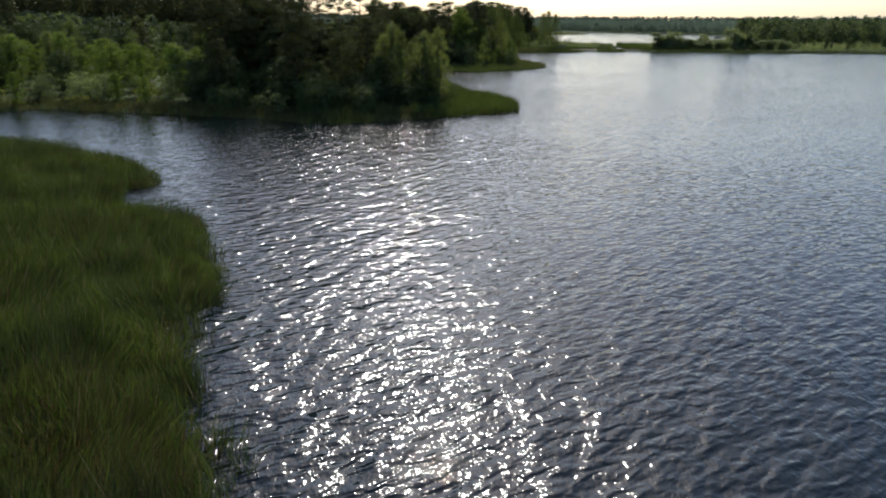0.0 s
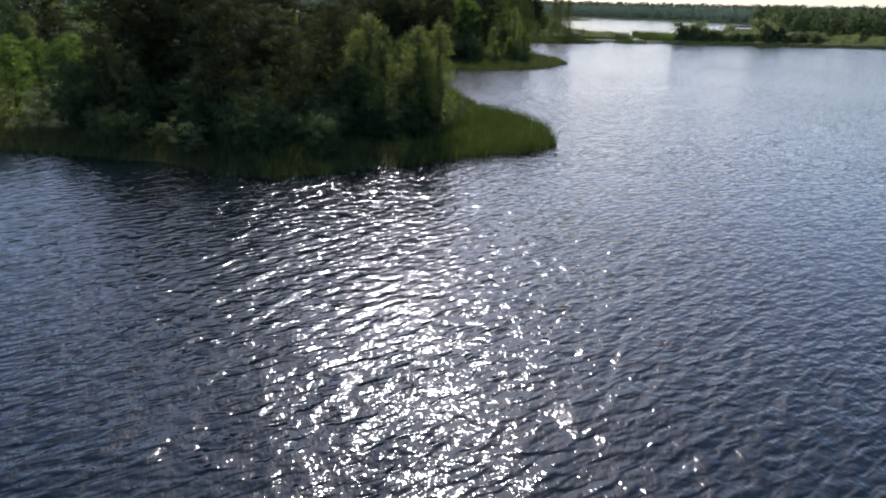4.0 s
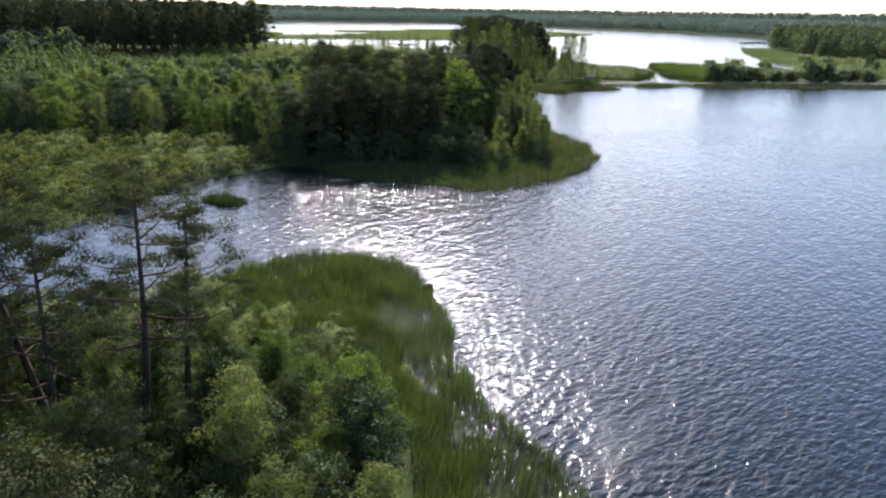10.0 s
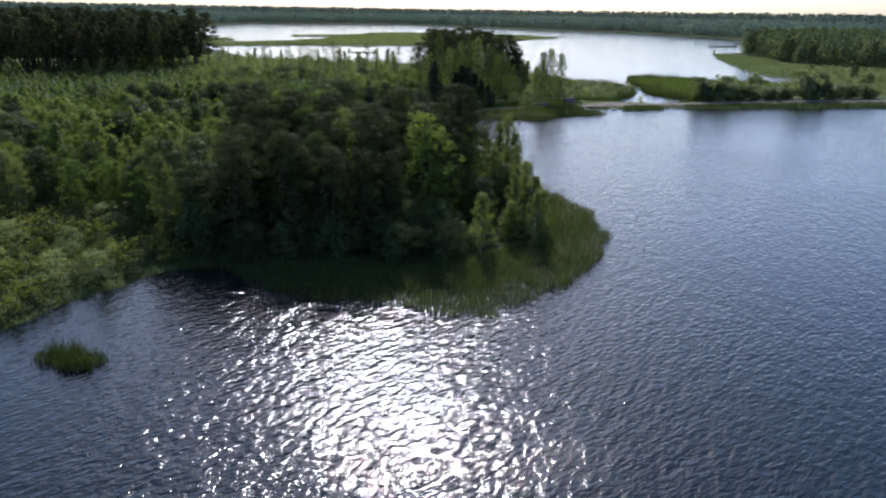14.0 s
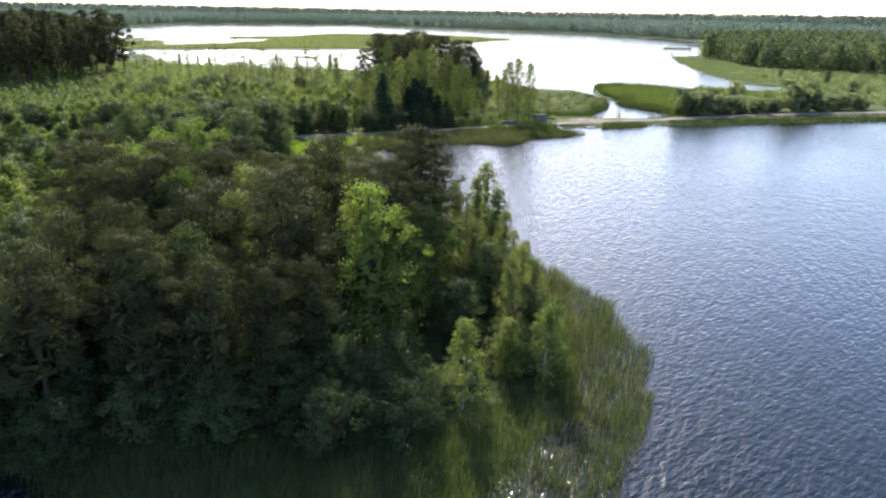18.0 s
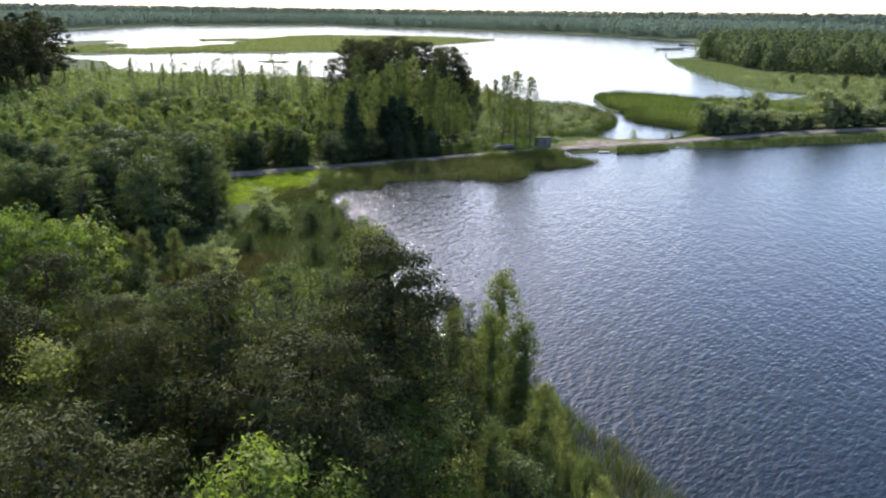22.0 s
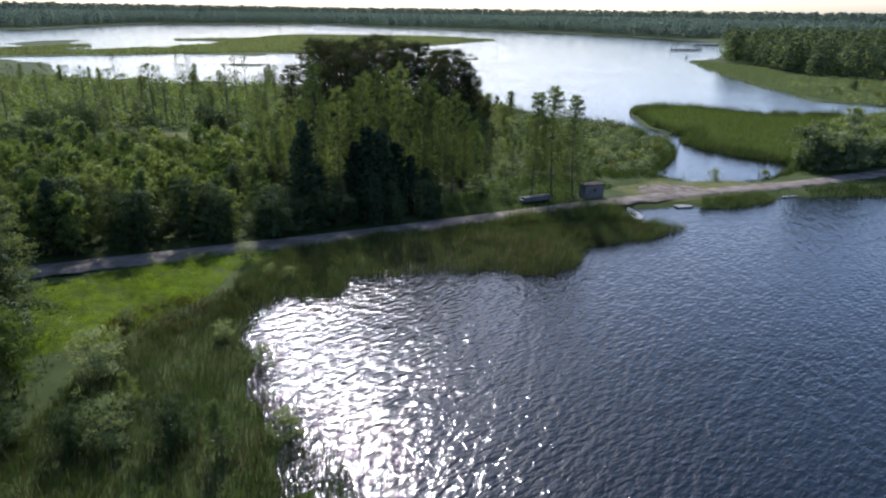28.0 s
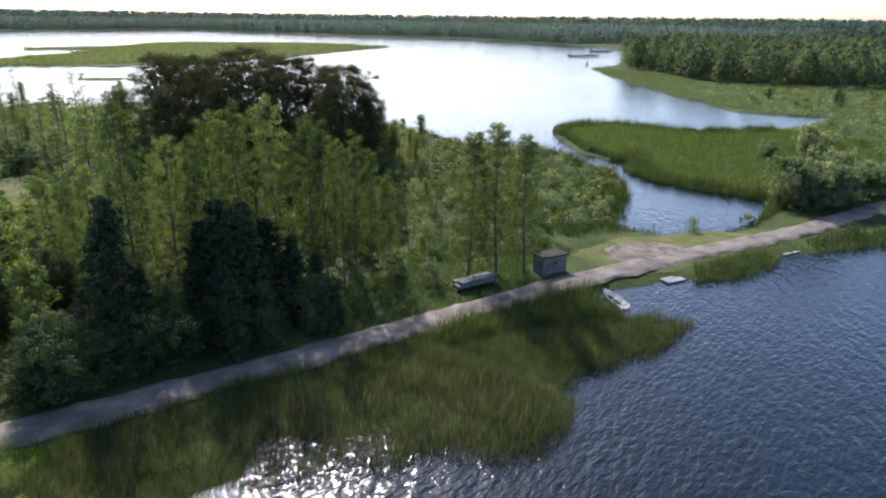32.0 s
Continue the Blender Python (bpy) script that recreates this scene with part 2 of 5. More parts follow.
DAM = [(-400, 60), (-12, 60), (2, 74), (9.2, 78), (8.5, 84.7), (10.8, 91), (9.5, 96.3), (5.3, 102.5), (3.4, 111.7), (4.6, 115.6), (6.2, 116.8), (9.6, 115.3), (10.3, 117.6), (10.8, 119.9), (15, 120.6), (19.6, 120.1), (23.7, 120.2), (27.6, 118.3), (30.4, 120), (32.8, 124.6), (38.7, 125.4), (44.5, 128.3), (42, 129.6), (39.4, 131.6), (39.8, 134.4), (42.2, 135.4), (47.2, 135.5), (51, 135.0), (56.1, 135.0), (62.1, 137.6), (66, 138), (76, 137), (90, 139.5), (115, 142), (160, 147), (400, 165), (400, 178), (110, 158), (90, 160), (69.8, 147.7), (62, 144.7), (55.2, 146.4), (52.6, 148.6), (50, 160), (-400, 240)]
NORTH = [(-400, 150), (40, 148), (52, 148.4), (53.4, 151), (55.8, 155.6), (62.8, 165), (64.8, 171), (63.6, 177), (65.4, 184), (62, 190), (52, 198), (46, 215), (34, 236), (12, 262), (-8, 273), (-19, 263), (-50, 278), (-71, 293), (-97, 345), (-140, 380), (-250, 420), (-400, 440)]
EAST = [(600, 150), (110, 150), (80, 146), (69.8, 147.7), (76, 154), (74, 158), (70, 164), (68.8, 172), (74.8, 181.6), (71.4, 180.4), (69, 183.7), (70.4, 195.6), (72, 202), (76, 209), (81, 213), (92, 213.5), (96, 205), (102, 199.4), (113.5, 197.8), (132, 203), (150, 209), (139.5, 215.3), (130.8, 223), (137, 241.7), (138.2, 254.6), (149.8, 295.5), (161.5, 329.6), (171, 361), (176, 369), (200, 380), (260, 470), (303, 573), (306, 623), (600, 700)]
FAR = [(2500, 500), (340, 560), (306, 623), (268, 780), (165, 863), (-34, 1120), (-234, 1010), (-260, 755), (-600, 700), (-2500, 500), (-2500, 3000), (2500, 3000)]
SIDE = [(300, -2500), (300, -100), (330, 60), (400, 170), (2500, 170), (2500, -2500)]
WEST = [(-380, -2500), (-380, 720), (-2500, 720), (-2500, -2500)]
REED_ISLAND = [(-115, 382), (-95, 393), (-62, 406), (-27, 398), (12, 420), (56, 473), (127, 575), (132, 583), (98, 641), (31, 655), (-23, 655), (-50, 575), (-92, 560), (-92, 548), (-50, 540), (-60, 500), (-77, 460), (-105, 425), (-160, 405), (-160, 380)]
REED_STRIP = [(-200, 405), (-127, 420), (-119, 467), (-152, 540), (-175, 500), (-150, 460), (-200, 430)]
ISLETS = [(-150, 590, 9, 4), (-20, 342, 9, 5), (-26, 272, 8, 4), (-19.2, 21, 1.9, 0.9), (-47, 284, 4, 3)]
PLANS = [np.array(p, float) * U for p in (BANK, HEAD_A, HEAD_B, DAM, NORTH, EAST, FAR, SIDE, WEST, REED_ISLAND, REED_STRIP)]


def inside(poly, p):
    """Signed distance of points to a closed outline, positive within it."""
    a, b = poly, np.roll(poly, -1, 0)
    best = np.full(len(p), 1e18)
    odd = np.zeros(len(p), bool)
    for (ax, ay), (bx, by) in zip(a, b):
        ex, ey = bx - ax, by - ay
        wx, wy = p[:, 0] - ax, p[:, 1] - ay
        s = np.clip((wx * ex + wy * ey) / (ex * ex + ey * ey + 1e-9), 0, 1)
        best = np.minimum(best, (wx - s * ex) ** 2 + (wy - s * ey) ** 2)
        cross = (ay > p[:, 1]) != (by > p[:, 1])
        with np.errstate(divide="ignore", invalid="ignore"):
            odd ^= cross & (p[:, 0] < ex * (p[:, 1] - ay) / (by - ay) + ax)
    return np.where(odd, 1, -1) * np.sqrt(best)


def wobble(p, size, seed=0):
    x, y = p[:, 0] / size + seed * 7.3, p[:, 1] / size - seed * 3.1
    return (np.sin(x * 2.1 + 1.3 * np.sin(y * 1.7)) + np.sin(y * 2.7 + 1.1 * np.sin(x * 2.3 + 2)) + 0.6 * np.sin(x * 5.3 + y * 4.1)) / 2.6


def shore(p):
    """How far inland a point lies, in metres; below zero it is open water."""
    d = np.full(len(p), -1e9)
    for poly in PLANS:
        d = np.maximum(d, inside(poly, p))
    for x, y, rx, ry in ISLETS:
        k = np.hypot((p[:, 0] - x * U) / (rx * U), (p[:, 1] - y * U) / (ry * U))
        d = np.maximum(d, (1 - k) * min(rx, ry) * U)
    far = np.clip((p[:, 1] - 300) / 200, 0, 1)
    return d + 0.8 * wobble(p, 3.5, 1) + 0.4 * wobble(p, 1.3, 2) + far * (7 * wobble(p, 24, 9) + 3 * wobble(p, 8, 4))


WET = [np.array(p, float) * U for p in (
    [(2, -36), (9.5, -33), (9.5, -24), (8, -18), (4, -11), (2.8, -6), (1.5, 1), (-2, 7), (-8, 8), (-13, 4), (-9, -3), (-3, -5), (0.8, -16), (2, -27)],
    [(-14, 35), (0, 25), (9, 25), (17, 34), (23, 44), (23, 55), (19, 64), (16, 60), (17, 50), (14, 40), (8, 34), (0, 33)],
    [(3, 74), (9.5, 76), (12.5, 91), (11, 98), (7, 104), (4.8, 103), (5.4, 97), (6.4, 92), (5, 82)],
    [(12.5, 119), (22, 118.5), (23, 123.4), (13.5, 124.4)])]

PONDS = [np.array([(-7.6, 79.6), (-5.6, 79.3), (-5.2, 80.8), (-6.2, 81.6), (-7.7, 81.2)], float) * U,
         np.array([(40.6, 130.0), (43.4, 130.4), (43.2, 134.6), (41.2, 135), (40.3, 132.6)], float) * U]


def height(p):
    d = shore(p)
    h = np.clip(d * 0.28, -1.6, 0.42)
    for poly in WET:
        w = np.clip(inside(poly, p) / 1.5, 0, 1)
        h = h * (1 - w) + w * np.minimum(h, -0.10 + 0.14 * wobble(p, 2.6, 7))
    for poly in PONDS:
        w = np.clip(inside(poly, p) / 0.8 + 0.8, 0, 1)
        h = h * (1 - w) - 0.35 * w
        d = d * (1 - w)
    return h + np.clip(d, 0, 6) / 6 * (0.16 * wobble(p, 9, 3) + 0.08 * wobble(p, 2.5, 4))


def mesh(name, verts, faces, smooth=False):
    """A mesh from arrays of places and of equal-sided faces."""
    verts, faces = np.asarray(verts, np.float32), np.asarray(faces, np.int32)
    me = bpy.data.meshes.new(name)
    me.vertices.add(len(verts))
    me.vertices.foreach_set("co", verts.ravel())
    me.loops.add(faces.size)
    me.loops.foreach_set("vertex_index", faces.ravel())
    me.polygons.add(len(faces))
    me.polygons.foreach_set("loop_start", np.arange(len(faces), dtype=np.int32) * faces.shape[1])
    me.polygons.foreach_set("use_smooth", np.full(len(faces), smooth))
    me.update(calc_edges=True)
    return me


def part(name, me, mat, parent=None, label=""):
    """One mesh, or one bmesh, as an object under its thing."""
    if isinstance(me, bmesh.types.BMesh):
        b, me = me, bpy.data.meshes.new(name)
        b.to_mesh(me)
        b.free()
    me.materials.append(mat)
    ob = new(name, me)
    ob.parent = parent
    if label:
        ob["label"] = label
    return ob


def grid(name, xs, ys, lift):
    gx, gy = np.meshgrid(xs, ys)
    p = np.stack([gx.ravel(), gy.ravel()], 1)
    v = np.column_stack([p, lift(p)])
    i = np.arange(len(v)).reshape(len(ys), len(xs))
    f = np.stack([i[:-1, :-1], i[:-1, 1:], i[1:, 1:], i[1:, :-1]], -1).reshape(-1, 4)
    return mesh(name, v, f, True)


# ---- ground and water ----
def steps(edges):
    out = []
    for a, b, s in edges:
        out.append(np.arange(a, b, s))
    return np.concatenate(out + [[edges[-1][1]]])


XS = steps([(-4000, -600, 170), (-600, -200, 16), (-200, -60, 4), (-60, 110, 1.25), (110, 260, 3), (260, 600, 12), (600, 4000, 170)])
YS = steps([(-4000, -400, 180), (-400, -140, 14), (-140, 180, 1.25), (180, 270, 1.8), (270, 560, 5), (560, 1500, 14), (1500, 5000, 175)])
tagged(part("ground", grid("ground", XS, YS, height), M_ground), "marshy grass-covered ground along the lake shores", "ground", kind="structure")
WX = steps([(-4000, -400, 600), (-400, 400, 100), (400, 4000, 600)])
tagged(part("water", grid("water", WX, steps([(-4000, 4900, 890)]), lambda p: np.zeros(len(p))), M_water), "rippled dark blue lake water glittering in the sun", "water", kind="structure")


def ground_at(x, y):
    return float(height(np.array([[x, y]]))[0])


def ribbon(name, line, wide, lift, mat, label, category, kind="structure", rough_edge=0.35):
    """A strip of ground along a line of (x, y) in plan units."""
    pts = np.array(line, float) * U
    seg = np.hypot(*np.diff(pts, axis=0).T)
    s = np.concatenate([[0], np.cumsum(seg)])
    t = np.arange(0, s[-1], 0.7)
    x, y = np.interp(t, s, pts[:, 0]), np.interp(t, s, pts[:, 1])
    k = np.ones(9) / 9
    x[4:-4], y[4:-4] = np.convolve(x, k, "valid"), np.convolve(y, k, "valid")
    tx, ty = np.gradient(x), np.gradient(y)
    ln = np.hypot(tx, ty)
    nx, ny = -ty / ln, tx / ln
    cols = np.linspace(-0.5, 0.5, 9)
    v = []
    for j, c in enumerate(cols):
        edge = rough_edge * wobble(np.column_stack([x, y]), 1.4, 5 + np.sign(c)) if abs(c) == 0.5 else 0
        px, py = x + nx * (c * wide + edge), y + ny * (c * wide + edge)
        rut = -0.05 * np.exp(-((abs(c) - 0.27) / 0.1) ** 2)
        drop = -0.25 if abs(c) == 0.5 else 0
        v.append(np.column_stack([px, py, lift + rut + drop + 0 * px]))
    v = np.stack(v, 1).reshape(-1, 3)
    i = np.arange(len(v)).reshape(len(x), len(cols))
    f = np.stack([i[:-1, :-1], i[1:, :-1], i[1:, 1:], i[:-1, 1:]], -1).reshape(-1, 4)
    ob = tagged(part(name, mesh(name, v, f[:, ::-1], True), mat), label, category, kind=kind)
    return ob


ROAD = [(-60, 114), (-30, 119.6), (-14.7, 122.6), (-8.5, 124), (-3.7, 125.1), (2, 126.5), (8.6, 128), (12.2, 129), (16.1, 129.9), (20.4, 131.2), (25, 132.6), (30, 133.9), (35.8, 135.7), (41.3, 137.2), (48.3, 138.8), (55.2, 140.1), (62.8, 141.5), (69.1, 142.5), (76, 144.6), (90, 148.4), (110, 151), (160, 155), (300, 165)]
ribbon("road", ROAD, 3.3, 0.74, M_road, "pale unpaved gravel track along the causeway", "road")


def blob(name, cx, cy, rx, ry, turn, lift, mat, label, category, seed):
    """A low rounded patch of ground."""
    n, rings = 44, 7
    v = [(cx * U, cy * U, lift)]
    for r in range(1, rings + 1):
        for k in range(n):
            a = k * math.tau / n
            q = r / rings * (1 + (0.10 * math.sin(3 * a + seed) + 0.07 * math.sin(7 * a + 2 * seed)))
            x, y = q * rx * math.cos(a), q * ry * math.sin(a)
            c, s = math.cos(radians(turn)), math.sin(radians(turn))
            v.append(((cx + x * c - y * s) * U, (cy + x * s + y * c) * U, lift - 0.35 * (r / rings) ** 5 + 0.03 * math.sin(5 * x + seed) * math.cos(4 * y)))
    b = bmesh.new()
    vs = [b.verts.new(p) for p in v]
    for k in range(n):
        b.faces.new((vs[0], vs[1 + k], vs[1 + (k + 1) % n]))
        for r in range(rings - 1):
            o, q = 1 + r * n, 1 + (r + 1) * n
            b.faces.new((vs[o + k], vs[q + k], vs[q + (k + 1) % n], vs[o + (k + 1) % n]))
    for f in b.faces:
        f.smooth = True
    return tagged(part(name, b, mat), label, category, kind="structure")


blob("turf", 52.5, 142.0, 11, 4.4, 4, 0.66, M_turf, "dry yellowish turf beside the causeway track", "grass", 1.0)
blob("clearing", -14, 176, 14, 13, 10, 0.62, M_turf, "brown dry grassy clearing among thin trees", "clearing", 3.0)
blob("gravel_patch", 49.9, 141.6, 5.2, 3.0, 8, 0.74, M_gravel, "bare trampled gravel patch beside the track", "gravel", 2.0)


# ---- plants ----
def tube(path, radii, sides):
    """A tapered tube along points, as arrays of places and quads."""
    path = np.asarray(path, float)
    v, f = [], []
    for i, (p, r) in enumerate(zip(path, radii)):
        d = path[min(i + 1, len(path) - 1)] - path[max(i - 1, 0)]
        d = d / (np.linalg.norm(d) + 1e-9)
        u = np.cross(d, (0.31, 0.95, 0.05))
        u /= np.linalg.norm(u)
        w = np.cross(d, u)
        for k in range(sides):
            a = k * math.tau / sides
            v.append(p + r * (math.cos(a) * u + math.sin(a) * w))
    for i in range(len(path) - 1):
        for k in range(sides):
            f.append((i * sides + k, i * sides + (k + 1) % sides, (i + 1) * sides + (k + 1) % sides, (i + 1) * sides + k))
    return np.array(v), np.array(f)


def gather(pieces):
    v, f, n = [], [], 0
    for a, b in pieces:
        v.append(a)
        f.append(b + n)
        n += len(a)
    return np.concatenate(v), np.concatenate(f)


def leaves(rng, centres, facing, size, slim=0.55, loose=0.32):
    """A pointed leaf or spray at each place, turned roughly towards facing."""
    n = len(centres)
    up = facing + rng.normal(0, loose, (n, 3))
    up /= np.linalg.norm(up, axis=1)[:, None] + 1e-9
    a = np.cross(up, rng.normal(size=(n, 3)))
    a /= np.linalg.norm(a, axis=1)[:, None] + 1e-9
    b = np.cross(up, a)
    s = np.reshape(size, (-1, 1)) * rng.uniform(0.6, 1.35, (n, 1))
    v = np.stack([centres - a * s - b * s * slim, centres - a * s * 0.8 + b * s * slim, centres + a * s], 1).reshape(-1, 3)
    return v, np.arange(3 * n).reshape(-1, 3)


def build_tree(name, mats, rng, tall, wide, low, form, limbs, sprays, per, size, rise=0.5, spread=0.42, flat=0.8, stem=0.016, slim=0.55, bare=0.0, stems=1, lean=0.03, core=0, inner=0.35):
    """A tree: tapered trunk with limbs, and a crown of sprays that leaves gaps. form(k) is the crown's width at the share k of its height; core: wide inner sprays that close the crown, out to the share inner of its width."""
    wood, green, out = [], [], []
    for s in range(stems):
        tilt = rng.normal(0, lean if stems == 1 else 0.22, 2)
        bend = rng.normal(0, 0.012, 2) * tall
        off = rng.normal(0, 0.25, 2) if stems > 1 else np.zeros(2)
        hs = tall * (1 if s == 0 else rng.uniform(0.75, 0.98))
        q = np.linspace(0, 1, 7)
        line = np.column_stack([off[0] + tilt[0] * hs * q + bend[0] * np.sin(q * 4), off[1] + tilt[1] * hs * q + bend[1] * np.sin(q * 3 + 1), hs * q - 0.3 * (q == 0)])
        r0 = stem * tall * (1 if stems == 1 else 0.6)
        wood.append(tube(line, r0 * (1.12 - 1.0 * q) + 0.012, 6))
        turn = rng.uniform(0, math.tau)
        count = limbs // stems
        for i in range(count):
            k = (i + rng.uniform(0, 0.9)) / count
            h = hs * (low + (0.985 - low) * k)
            turn += 2.4 + rng.normal(0, 0.35)
            reach = wide * form(k) * rng.uniform(0.65, 1.15) + 0.12
            root = np.array([np.interp(h, line[:, 2], line[:, c]) for c in (0, 1)] + [h])
            climb = rise * (0.6 + 0.8 * k) * rng.uniform(0.6, 1.3)
            way = np.array([math.cos(turn), math.sin(turn), climb])
            tip = root + way * reach
            mid = root + way * reach * 0.55 + (0, 0, -0.06 * reach)
            r = r0 * 0.30 * (1 - 0.6 * k) + 0.006
            wood.append(tube([root, mid, tip], [r, r * 0.6, r * 0.15 + 0.004], 3))
            if rng.random() < bare:
                continue
            for j in range(sprays):
                u = 0.42 + 0.66 * math.sqrt(rng.random())
                c = root + way * reach * u + rng.normal(0, 0.16 * reach + 0.05, 3) * (1, 1, 0.7)
                n = max(3, int(per * rng.uniform(0.5, 1.4)))
                d = rng.normal(0, 1, (n, 3))
                d /= np.linalg.norm(d, axis=1)[:, None]
                d[:, 2] = np.where(d[:, 2] < 0, d[:, 2] * 0.35, d[:, 2])
                g = d * spread * rng.uniform(0.7, 1.3) * rng.uniform(0.55, 1.1, (n, 1)) * (1, 1, flat)
                green.append(c + g)
                out.append(d + np.array([way[0], way[1], 0.7]) * 0.4)
    sizes = np.full(sum(len(g) for g in green), size)
    if core:
        k = rng.uniform(0.04, 0.86, core)
        h = tall * (low + (1 - low) * k)
        a = rng.uniform(0, math.tau, core)
        reach = wide * np.array([form(v) for v in k]) * inner * np.sqrt(rng.uniform(0.05, 1, core))
        at = np.column_stack([np.interp(h, line[:, 2], line[:, 0]) + reach * np.cos(a), np.interp(h, line[:, 2], line[:, 1]) + reach * np.sin(a), h])
        green.append(at)
        out.append(np.column_stack([np.cos(a), np.sin(a), np.full(core, 0.3)]))
        sizes = np.concatenate([sizes, np.full(core, max(0.2, wide * 0.17))])
    thing = bpy.data.objects.new(name, None)
    scene.collection.objects.link(thing)
    part("trunk", mesh("trunk", *gather(wood), True), mats[0], thing)
    part("crown", mesh("crown", *leaves(rng, np.concatenate(green), np.concatenate(out), sizes, slim)), mats[1], thing)
    return thing


def oval(k):
    return max(0.0, math.sin(math.pi * min(1, 0.10 + 0.88 * k) ** 0.8)) ** 0.7


def cone(k):
    return (1 - k) ** 0.85 + 0.03


def top(k):
    return 0.55 + 0.6 * math.sin(math.pi * (0.25 + 0.7 * k)) - 0.45 * k ** 3


def slender(k):
    return min(1, 0.42 + 1.9 * k) * (1 - k) ** 0.6 + 0.05


def airy(k):
    return 0.18 + 0.76 * (1 - k) ** 0.65 * min(1, 0.6 + 2.2 * k) + 0.12 * math.sin(12 * k + 2) * (1 - k)


KINDS = {}


def kind(name, label, category, makers):
    """A kind of plant: its shapes, each built once and then copied."""
    KINDS[name] = [label, category, [[mk(), False, 1.0] for mk in makers]]


def plant(name, rng, x, y, high, group="", base=1.0, wide=1.0, z=None):
    """One plant of a kind, high metres tall, at x, y in metres. base: the height that its shape was built with."""
    label, category, shapes = KINDS[name]
    shape = shapes[rng.integers(len(shapes))]
    s = high / base
    z = ground_at(x, y) - 0.03 if z is None else z
    turn = Matrix.Rotation(rng.uniform(0, math.tau), 4, "Z")
    place = Matrix.Translation((x, y, z)) @ turn
    if shape[1]:
        was = shape[0].scale
        ob = copy_thing(shape[0], place @ Matrix.Diagonal((s * wide / was[0], s * wide / was[1], s / was[2], 1)))
    else:
        ob = shape[0]
        ob.matrix_basis = place @ Matrix.Diagonal((s * wide, s * wide, s, 1))
        shape[1] = True
    return tagged(ob, label, category, group)


def seeded(k):
    return np.random.default_rng(k)


kind("birch_tree", "slender birch with a pale trunk and light green leaves", "tree", [lambda k=k: build_tree("birch_tree", (M_birch, L_birch), seeded(10 + k), 9, 1.75, 0.08, slender, 50, 5, 42, 0.064, 0.8, 0.40, 1.35, 0.010, core=170) for k in range(3)])
kind("young_birch", "young pointed birch with fresh yellow-green leaves", "tree", [lambda k=k: build_tree("young_birch", (M_birch, L_wood), seeded(20 + k), 5, 1.15, 0.05, cone, 42, 5, 34, 0.052, 0.7, 0.25, 1.1, 0.011, core=60) for k in range(2)])
kind("alder_tree", "tall dark-trunked alder with an open green crown", "tree", [lambda k=k: build_tree("alder_tree", (M_bark, L_alder_light), seeded(30 + k), 12, 3.0, 0.18, airy, 54, 6, 34, 0.078, 0.22, 0.54, 0.40, 0.012, 0.55, 0.06) for k in range(3)])
kind("slim_alder", "slim tall alder with layered dark green foliage", "tree", [lambda k=k: build_tree("slim_alder", (M_bark, L_alder_light), seeded(160 + k), 14, 2.8, 0.14, airy, 92, 6, 30, 0.085, 0.16, 0.52, 0.42, 0.010, 0.55, 0.02) for k in range(2)])
kind("old_pine", "old bare-trunked pine with an open flat crown", "tree", [lambda k=k: build_tree("old_pine", (M_pinebark, L_pine), seeded(140 + k), 13, 3.0, 0.44, top, 26, 4, 150, 0.072, 0.32, 0.60, 0.5, 0.018, 0.42, 0.08, lean=0.08) for k in range(2)])
kind("sallow_tree", "bushy dark green sallow with several stems", "tree", [lambda k=k: build_tree("sallow_tree", (M_bark, L_alder), seeded(150 + k), 5, 2.2, 0.03, oval, 45, 4, 50, 0.078, 0.6, 0.50, 0.9, 0.014, 0.5, 0, 3, core=130, inner=0.5) for k in range(2)])
kind("leafy_tree", "broad leafy tree with a dense rounded green crown", "tree", [lambda k=k: build_tree("leafy_tree", (M_bark, L_alder), seeded(40 + k), 8, 2.4, 0.03, oval, 50, 4, 58, 0.086, 0.6, 0.52, 0.85, 0.014, core=190, inner=0.5) for k in range(3)])
kind("lime_green_tree", "leafy tree with a bright yellow-green crown", "tree", [lambda k=k: build_tree("lime_green_tree", (M_bark, L_lime), seeded(50 + k), 9, 2.3, 0.06, oval, 48, 4, 58, 0.076, 0.65, 0.50, 0.8, 0.013, core=160, inner=0.45) for k in range(2)])
kind("pine_tree", "pine with a bare reddish trunk and dark needle clumps", "tree", [lambda k=k: build_tree("pine_tree", (M_pinebark, L_pine), seeded(60 + k), 12, 2.3, 0.34, top, 36, 3, 150, 0.082, 0.5, 0.66, 0.7, 0.014, 0.34, 0.02, core=240, inner=0.7) for k in range(3)])
kind("spruce_tree", "dark conical spruce with branches down to the ground", "tree", [lambda k=k: build_tree("spruce_tree", (M_bark, L_spruce), seeded(70 + k), 9, 2.2, 0.03, cone, 84, 5, 16, 0.14, -0.15, 0.34, 0.6, 0.014, 0.45, core=170, inner=0.5) for k in range(2)])
kind("willow_bush", "rounded grey-green willow bush", "bush", [lambda k=k: build_tree("willow_bush", (M_bark, L_willow), seeded(80 + k), 3, 1.4, 0.03, oval, 33, 4, 24, 0.070, 0.6, 0.34, 0.9, 0.014, 0.5, 0, 3, core=40, inner=0.5) for k in range(2)])
